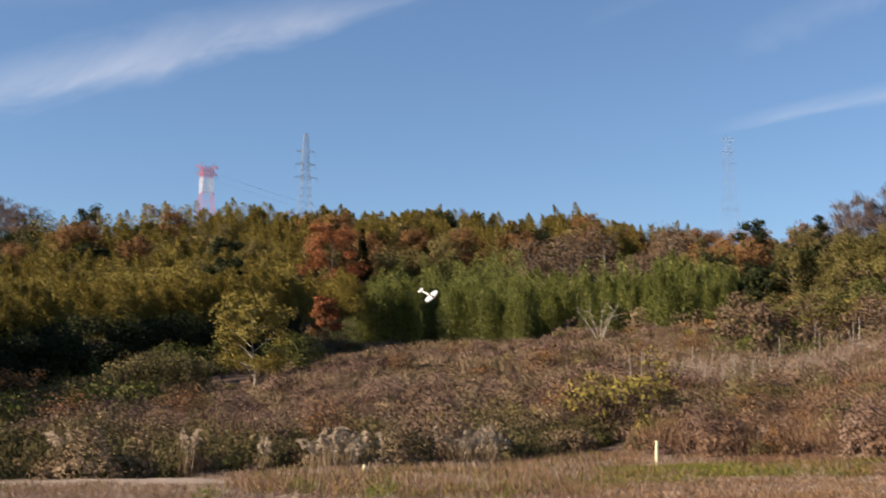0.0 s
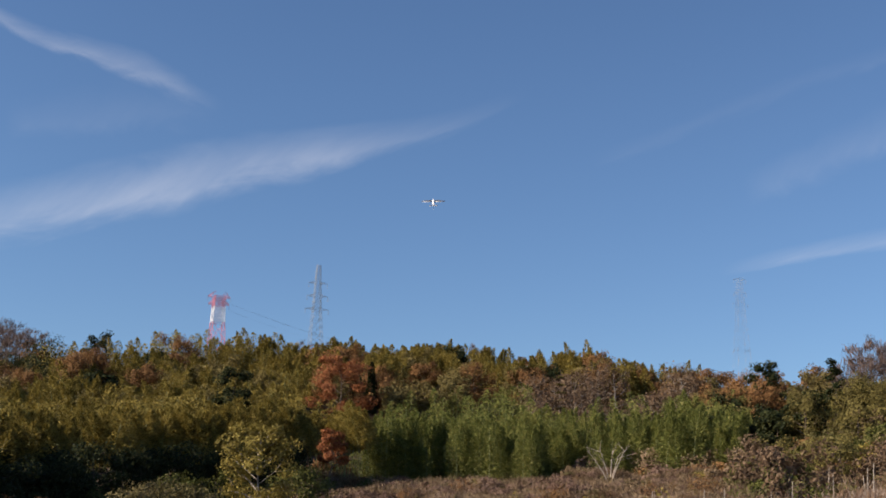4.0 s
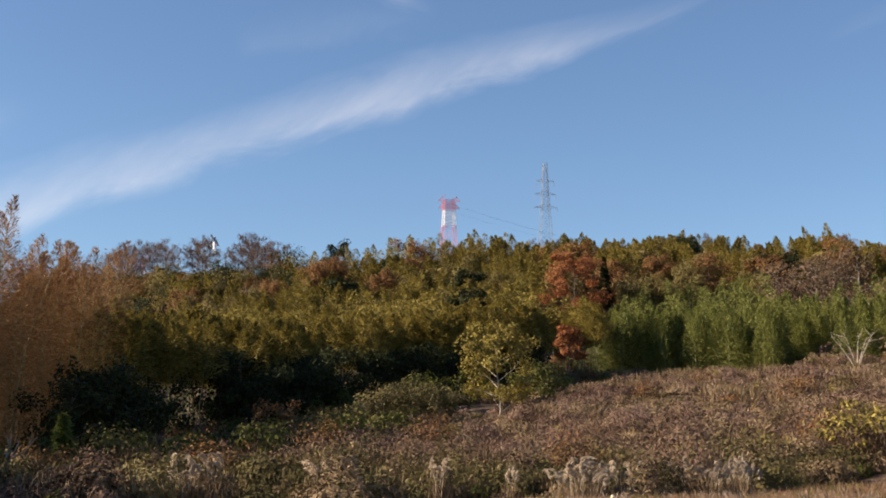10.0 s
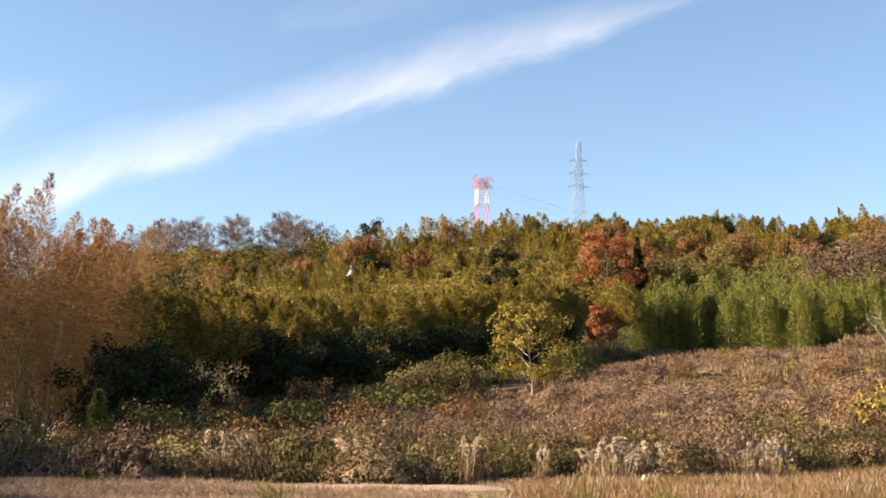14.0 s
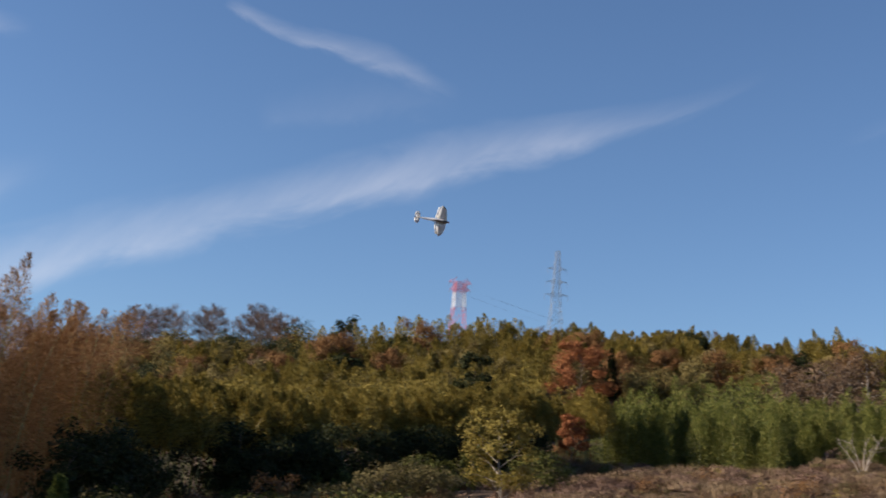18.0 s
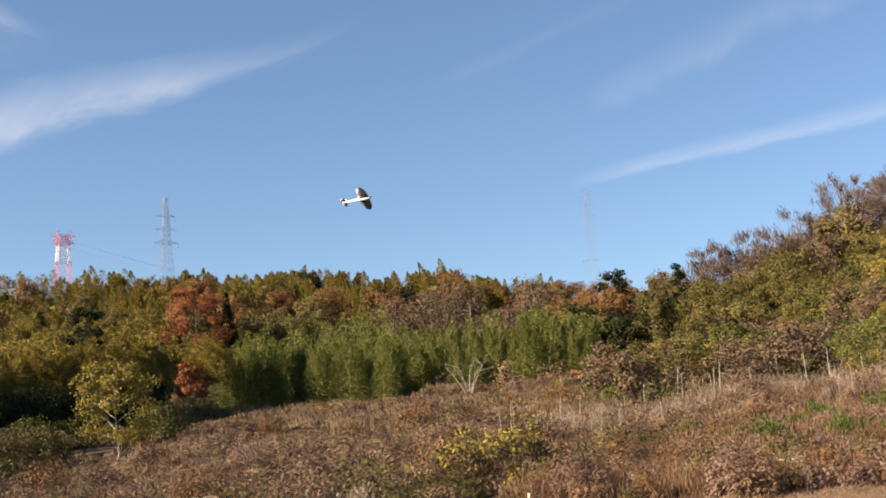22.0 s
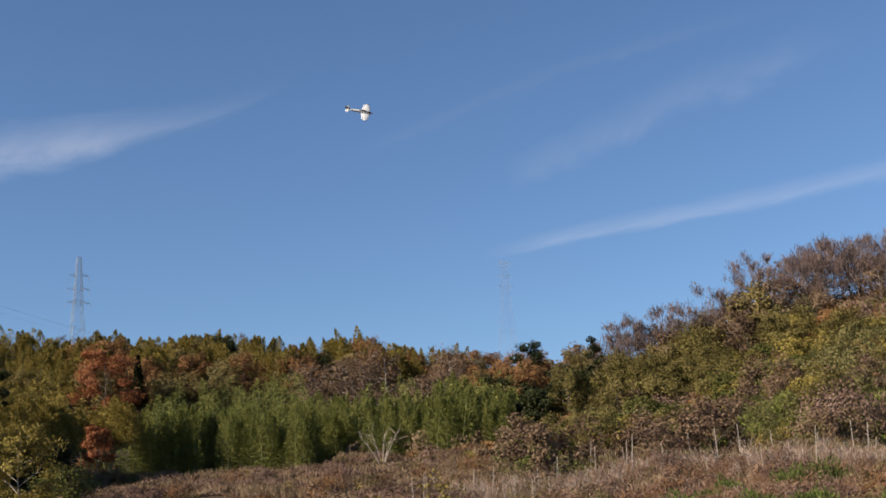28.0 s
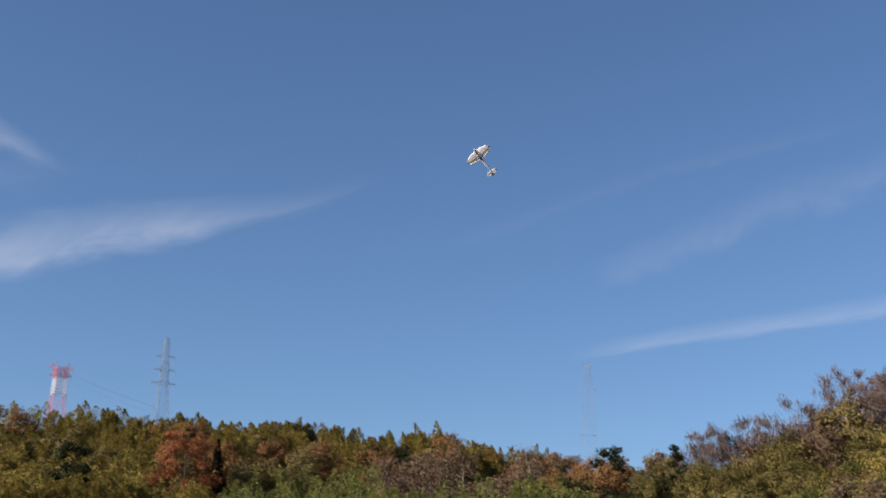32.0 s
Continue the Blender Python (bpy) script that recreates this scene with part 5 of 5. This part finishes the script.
# ---- the model aeroplane ----
def foam(name, base, translucent=0.3):
    m, nt, b = shader(name)
    tc = nt.nodes.new("ShaderNodeTexCoord")
    n = node(nt, "ShaderNodeTexNoise", Scale=9.0, Detail=4.0)
    nt.links.new(tc.outputs["Object"], n.inputs["Vector"])
    r = ramp(nt, n.outputs[0], [(0.3, tuple(c * 0.9 for c in base)), (0.7, base)])
    nt.links.new(r.outputs[0], b.inputs["Base Color"])
    b.inputs["Roughness"].default_value = 0.45
    t = nt.nodes.new("ShaderNodeBsdfTranslucent")
    nt.links.new(r.outputs[0], t.inputs[0])
    ms = nt.nodes.new("ShaderNodeMixShader")
    ms.inputs[0].default_value = translucent
    nt.links.new(b.outputs[0], ms.inputs[1])
    nt.links.new(t.outputs[0], ms.inputs[2])
    nt.links.new(ms.outputs[0], nt.nodes["Material Output"].inputs[0])
    return m


FOAM = foam("white_foam", (0.93, 0.95, 0.97), 0.42)
FOAM_BODY = foam("white_foam_body", (0.90, 0.91, 0.93), 0.2)
DARK_TRIM = plain("dark_trim", (0.05, 0.05, 0.06), 0.4, 0.2, 20)
UNDERSIDE = plain("grey_underside", (0.10, 0.105, 0.12), 0.5, 0.2, 6)
RED_TRIM = plain("red_trim", (0.45, 0.08, 0.06), 0.4, 0.2, 20)


def loft(rings):
    """A closed skin through rings of equal length."""
    bm = bmesh.new()
    vs = [[bm.verts.new(p) for p in ring] for ring in rings]
    n = len(rings[0])
    for a, b in zip(vs, vs[1:]):
        for i in range(n):
            bm.faces.new((a[i], a[(i + 1) % n], b[(i + 1) % n], b[i]))
    bm.faces.new(vs[0][::-1])
    bm.faces.new(vs[-1])
    bmesh.ops.recalc_face_normals(bm, faces=bm.faces[:])
    if bm.calc_volume(signed=True) < 0:
        bmesh.ops.reverse_faces(bm, faces=bm.faces[:])
    bm.normal_update()
    for f in bm.faces:
        f.smooth = True
    return bm


def two_tone(ob, second, pick):
    """Give the faces that pick(normal, centre) chooses a second material."""
    ob.data.materials.append(second)
    for f in ob.data.polygons:
        if pick(f.normal, f.center):
            f.material_index = 1
    return ob


def aerofoil(lead, trail, thick, place):
    """A ring round a wing section between leading and trailing edge."""
    pts = []
    for f, h in ((0, 0), (0.08, 0.7), (0.3, 1), (0.65, 0.6), (1, 0.06), (1, -0.06), (0.65, -0.5), (0.3, -0.8), (0.08, -0.6)):
        pts.append(place(lead + (trail - lead) * f, h * thick / 2))
    return pts


def make_plane():
    t = new("model_aeroplane")
    stations = [(0.47, 0.030, 0.032, 0.0), (0.44, 0.045, 0.05, 0.0), (0.32, 0.05, 0.065, 0.0), (0.15, 0.05, 0.075, 0.005), (0.0, 0.048, 0.075, 0.005), (-0.2, 0.036, 0.055, 0.0), (-0.42, 0.02, 0.035, 0.0), (-0.54, 0.01, 0.02, 0.0)]
    rings = []
    for y, w, h, z in stations:
        rings.append([(w * math.cos(k * math.pi / 6), y, z + h * math.sin(k * math.pi / 6)) for k in range(12)])
    two_tone(part("fuselage", loft(rings), FOAM_BODY, t), DARK_TRIM, lambda n, c: n.z > 0.6 and c.y > 0.08)
    part("spinner", loft([[(r * math.cos(k * math.pi / 4), y, r * math.sin(k * math.pi / 4)) for k in range(8)] for y, r in ((0.472, 0.03), (0.5, 0.022), (0.525, 0.004))]), RED_TRIM, t, "dark red spinner")
    for s in (-1, 1):
        secs = [(0.0, 0.43, 0.06, 0.036), (0.18, 0.42, 0.07, 0.033), (0.35, 0.38, 0.11, 0.028), (0.44, 0.32, 0.155, 0.02), (0.475, 0.25, 0.19, 0.008)]
        wing = part("wing", loft([aerofoil(le, te + 0.055, th, lambda y, z, x=x: (s * x, y, z - 0.02 + x * 0.04)) for x, le, te, th in secs]), FOAM, t)
        two_tone(wing, UNDERSIDE, lambda n, c: n.z < -0.3)
        part("aileron", loft([aerofoil(te + 0.052, te - 0.012, th, lambda y, z, x=x: (s * x, y, z - 0.02 + x * 0.04)) for x, te, th in ((0.07, 0.065, 0.014), (0.42, 0.145, 0.01))]), FOAM, wing)
        part("wing_tip", loft([aerofoil(le, te, 0.012, lambda y, z, x=x: (s * x, y, z - 0.014 + x * 0.04)) for x, le, te in ((0.40, 0.352, 0.28), (0.473, 0.255, 0.225))]), DARK_TRIM, wing, "dark trim at the wing tip")
        tail = part("tailplane", loft([aerofoil(le, te, th, lambda y, z, x=x: (s * x, y, z + 0.01)) for x, le, te, th in ((0.0, -0.40, -0.5, 0.014), (0.12, -0.41, -0.5, 0.012), (0.18, -0.45, -0.5, 0.008))]), FOAM, t)
        two_tone(tail, UNDERSIDE, lambda n, c: n.z < -0.3)
        part("elevator", loft([aerofoil(-0.503, te, th, lambda y, z, x=x: (s * x, y, z + 0.01)) for x, te, th in ((0.02, -0.565, 0.01), (0.12, -0.57, 0.009), (0.175, -0.53, 0.007))]), FOAM, tail)
    fin = part("fin", loft([aerofoil(le, te, 0.012, lambda y, x, z=z: (x, y, z)) for z, le, te in ((0.0, -0.36, -0.5), (0.1, -0.42, -0.5), (0.17, -0.46, -0.5))]), FOAM, t)
    part("rudder", loft([aerofoil(-0.503, te, 0.01, lambda y, x, z=z: (x, y, z)) for z, te in ((-0.04, -0.57), (0.1, -0.6), (0.165, -0.56))]), DARK_TRIM, fin, "dark rudder")
    part("canopy", loft([[(w * math.cos(k * math.pi / 6), y, 0.06 + h * math.sin(k * math.pi / 6)) for k in range(12)] for y, w, h in ((0.28, 0.008, 0.01), (0.22, 0.033, 0.05), (0.12, 0.036, 0.055), (-0.02, 0.012, 0.018))]), DARK_TRIM, t, "dark canopy")
    return tagged(t, "white foam model aeroplane with grey underside flying aerobatics", "model aeroplane")


plane = make_plane()

# seconds, place in metres, turn in degrees
FLIGHT = [
    (0.000, -0.78, 64.65, 8.34, -38, 43, -148),
    (0.200, 1.62, 60.77, 6.63, -48, 35, -158),
    (0.400, 3.43, 56.80, 4.95, -47, 42, -163),
    (0.600, 4.52, 51.78, 3.17, -60, 30, -164),
    (0.800, 5.41, 46.69, 1.45, -47, 45, -123),
    (0.900, 5.99, 45.10, 0.96, -9, 42, -76),
    (1.000, 6.44, 43.51, 0.54, 12, 16, -48),
    (1.200, 7.30, 42.37, 0.99, 47, -6, -59),
    (1.400, 7.95, 44.29, 2.19, 74, -3, -49),
    (1.600, 8.20, 48.25, 4.02, 98, -14, -31),
    (1.800, 7.48, 51.31, 5.55, 95, -33, -11),
    (2.000, 6.21, 53.38, 6.86, 99, -50, -13),
    (2.200, 4.62, 52.42, 7.88, 55, -34, 53),
    (2.400, 3.28, 51.39, 8.85, 54, -11, 82),
    (2.600, 2.26, 50.31, 9.62, 61, 3, 110),
    (2.800, 1.37, 49.19, 10.45, 75, 14, 144),
    (3.000, 0.76, 49.02, 11.40, 88, 16, 176),
    (3.200, 0.24, 48.84, 12.30, 92, 10, 177),
    (3.500, -0.63, 48.59, 13.36, 116, 1, -180),
    (4.000, -0.90, 47.05, 15.25, 152, 2, -179),
    (4.500, -0.19, 45.37, 17.27, -169, 2, 180),
    (5.000, 0.95, 43.91, 18.33, -134, 30, 166),
    (5.500, 2.24, 42.98, 17.84, -124, 51, 149),
    (5.700, 3.54, 44.12, 17.40, -108, 30, 163),
    (6.000, 5.68, 46.64, 15.50, -107, 17, 168),
    (6.200, 6.27, 45.27, 12.56, -103, 1, 172),
    (6.500, 6.08, 43.11, 7.99, -63, -6, 173),
    (6.700, 4.90, 40.42, 6.38, -30, -38, 155),
    (7.000, 2.68, 37.72, 5.38, 5, -42, 128),
    (7.200, 0.97, 35.78, 5.41, 16, -49, 98),
    (7.500, -2.03, 34.70, 5.73, 25, -61, 78),
    (7.700, -3.95, 33.51, 5.77, 120, -71, -33),
    (8.000, -6.94, 31.95, 6.09, 143, -52, -71),
    (8.200, -10.35, 38.19, 7.44, 85, -46, -19),
    (8.333, -12.77, 43.65, 8.50, 60, -14, 6),
    (8.500, -15.50, 48.99, 9.61, 55, 23, 21),
    (8.700, -17.89, 54.43, 10.64, 34, 18, 21),
    (9.000, -20.42, 59.81, 11.71, 51, -31, 13),
    (9.200, -20.81, 59.69, 11.57, 70, 0, -17),
    (9.500, -21.98, 59.35, 11.11, 68, -30, -3),
    (9.700, -23.26, 59.92, 11.24, 49, -30, 34),
    (9.867, -23.53, 60.28, 11.77, 55, 3, 52),
    (10.000, -23.82, 60.61, 12.31, 76, 28, 79),
    (10.200, -22.74, 61.04, 12.23, 128, 3, 120),
    (10.500, -20.55, 60.72, 12.38, 101, -36, 168),
    (10.700, -19.39, 59.96, 12.77, 101, -19, -164),
    (11.000, -18.15, 59.02, 14.07, 120, -16, -144),
    (11.200, -18.34, 59.80, 15.16, 95, 4, -94),
    (11.500, -19.24, 61.35, 16.50, 90, 24, -52),
    (11.700, -20.23, 62.97, 17.38, 92, 58, -14),
    (11.867, -20.98, 63.68, 17.88, 91, 16, 12),
    (12.000, -21.56, 64.47, 18.31, 62, -12, 24),
    (12.100, -21.97, 64.30, 18.41, 90, 8, 70),
    (12.200, -22.35, 64.16, 18.47, 118, -14, 109),
    (12.333, -23.06, 64.50, 18.26, 136, -43, 122),
    (12.500, -23.78, 64.87, 17.95, 172, -75, 97),
    (12.700, -24.30, 66.03, 16.86, -112, -46, 7),
    (13.000, -23.33, 66.90, 14.41, -132, -11, 48),
    (13.100, -23.08, 68.17, 13.82, -98, -57, 22),
    (13.200, -22.80, 69.44, 13.18, -9, -58, -43),
    (13.500, -22.50, 72.95, 11.68, 24, -42, -50),
    (13.700, -22.51, 75.10, 11.29, 35, -47, -43),
    (14.000, -22.88, 76.00, 11.65, 83, -57, -81),
    (14.200, -23.38, 75.76, 12.25, 130, -38, -132),
    (14.500, -23.67, 73.30, 13.90, 142, -4, -151),
    (14.700, -23.40, 71.14, 14.56, 131, 19, -150),
    (15.000, -23.92, 69.65, 15.82, 128, 26, -139),
    (15.200, -24.51, 69.32, 16.38, 102, 8, -143),
    (15.500, -25.69, 67.80, 16.41, 48, 21, -164),
    (16.100, -24.54, 59.62, 15.73, 28, 10, -147),
    (16.800, -19.37, 48.77, 14.33, 25, 8, -114),
    (17.500, -12.89, 39.58, 12.37, 19, 24, -69),
    (17.700, -11.02, 38.08, 12.06, 68, 77, -10),
    (18.000, -8.01, 36.94, 11.22, -162, 70, 121),
    (18.200, -6.42, 39.40, 10.94, -177, 17, 101),
    (18.333, -5.42, 41.64, 10.86, -177, -29, 112),
    (18.500, -4.00, 43.88, 10.73, -169, -75, 116),
    (18.700, -2.76, 46.02, 10.76, 98, -70, -125),
    (19.000, -1.57, 45.97, 11.26, 109, -46, -145),
    (19.100, -1.21, 46.43, 11.56, 61, -42, -85),
    (19.200, -0.82, 46.88, 11.87, 41, -12, -50),
    (19.333, -0.02, 47.25, 12.52, 46, 19, -32),
    (19.500, 0.85, 47.60, 13.20, 70, 41, -1),
    (19.700, 2.14, 47.33, 14.11, 82, 28, 6),
    (20.000, 3.28, 47.80, 15.89, 82, -18, -9),
    (20.200, 3.19, 47.47, 16.96, 95, -37, -5),
    (20.300, 2.90, 47.72, 17.35, 46, -31, 64),
    (20.400, 2.56, 47.96, 17.73, 23, 13, 97),
    (20.500, 2.21, 48.21, 18.10, 21, 70, 110),
    (20.600, 1.72, 49.20, 18.36, -23, 33, 69),
    (20.700, 1.16, 50.19, 18.58, -45, -5, 74),
    (20.867, 0.40, 51.39, 18.18, -77, -11, 103),
    (21.000, -0.33, 52.55, 17.82, -96, 9, 128),
    (21.200, -0.59, 51.09, 15.69, -107, 18, 122),
    (21.500, -0.37, 48.69, 12.98, -172, 30, 75),
    (21.600, -0.00, 46.79, 12.32, -177, -17, 69),
    (21.700, 0.37, 44.88, 11.67, 178, -64, 71),
    (21.867, 1.06, 42.42, 11.19, 8, -78, -123),
    (22.000, 1.68, 39.93, 10.75, 3, -40, -121),
    (22.200, 2.92, 40.83, 10.98, -3, -57, -102),
    (22.500, 5.19, 43.68, 11.08, -3, -26, -74),
    (22.700, 7.04, 48.51, 11.47, 17, 9, -52),
    (23.000, 9.04, 53.27, 11.87, 33, 6, -30),
    (23.200, 9.44, 52.15, 11.98, 54, 21, -32),
    (23.500, 10.50, 50.76, 12.63, 74, 10, -10),
    (23.700, 11.02, 50.40, 13.75, 88, -8, -14),
    (24.000, 10.76, 49.99, 15.54, 110, -38, -25),
    (24.067, 10.36, 49.33, 15.66, 50, -40, 52),
    (24.133, 9.94, 48.68, 15.76, 25, 5, 88),
    (24.200, 9.53, 48.03, 15.85, 28, 60, 107),
    (24.333, 8.51, 47.23, 15.63, -33, 42, 49),
    (24.500, 7.53, 46.41, 15.41, -60, 8, 37),
    (25.000, 6.35, 47.04, 13.78, -118, -31, 55),
    (25.500, 7.85, 48.33, 11.74, -177, -62, 78),
    (26.000, 9.98, 47.93, 11.75, 107, -27, 153),
    (26.500, 10.62, 46.48, 12.90, 75, 27, 160),
    (26.700, 9.18, 45.67, 13.18, 71, 27, 155),
    (27.000, 7.38, 44.68, 14.16, 70, 14, 151),
    (27.200, 6.43, 44.62, 14.90, 71, 6, 154),
    (27.500, 5.26, 45.27, 16.65, 74, -18, 169),
    (27.600, 5.07, 45.64, 17.22, 60, -16, -152),
    (27.700, 4.91, 46.00, 17.76, 45, -1, -118),
    (27.867, 5.11, 46.85, 18.31, 20, 27, -93),
    (28.000, 5.39, 47.70, 18.83, -25, 64, -115),
    (28.200, 6.09, 45.86, 17.75, -109, 53, 163),
    (28.333, 6.56, 45.16, 16.48, -106, 20, 176),
    (28.500, 7.01, 44.44, 15.19, -110, -13, -174),
    (28.600, 7.04, 45.18, 14.46, -97, -50, 166),
    (28.700, 7.08, 45.91, 13.69, -21, -63, 98),
    (28.867, 6.65, 47.16, 13.11, 17, -43, 95),
    (29.000, 6.18, 48.39, 12.55, 31, -39, 117),
    (29.200, 5.10, 46.59, 11.94, 65, -23, 119),
    (29.500, 4.11, 44.60, 12.08, 82, -33, 148),
    (29.700, 3.94, 43.51, 12.40, 77, -30, 165),
    (30.000, 3.96, 41.36, 12.68, 73, -29, -177),
    (30.200, 4.18, 40.24, 12.90, 72, -31, -176),
    (30.300, 4.39, 39.82, 13.06, 55, -9, -132),
    (30.400, 4.60, 39.40, 13.21, 59, 18, -94),
    (30.500, 4.79, 38.98, 13.37, 83, 34, -44),
    (30.700, 5.42, 37.84, 13.37, 109, 28, 1),
    (31.000, 6.10, 36.62, 13.54, 107, 6, -16),
    (31.200, 6.31, 36.45, 13.95, 108, 3, -19),
    (31.500, 6.49, 37.08, 15.12, 115, -17, -30),
    (31.700, 6.27, 37.92, 15.86, 118, -20, -34),
    (32.000, 5.43, 38.60, 17.24, 125, -28, -39),
]


def motions():
    walk(plane, [(t, pose(x, y, z, rx, ry, rz)) for t, x, y, z, rx, ry, rz in FLIGHT])


motions()
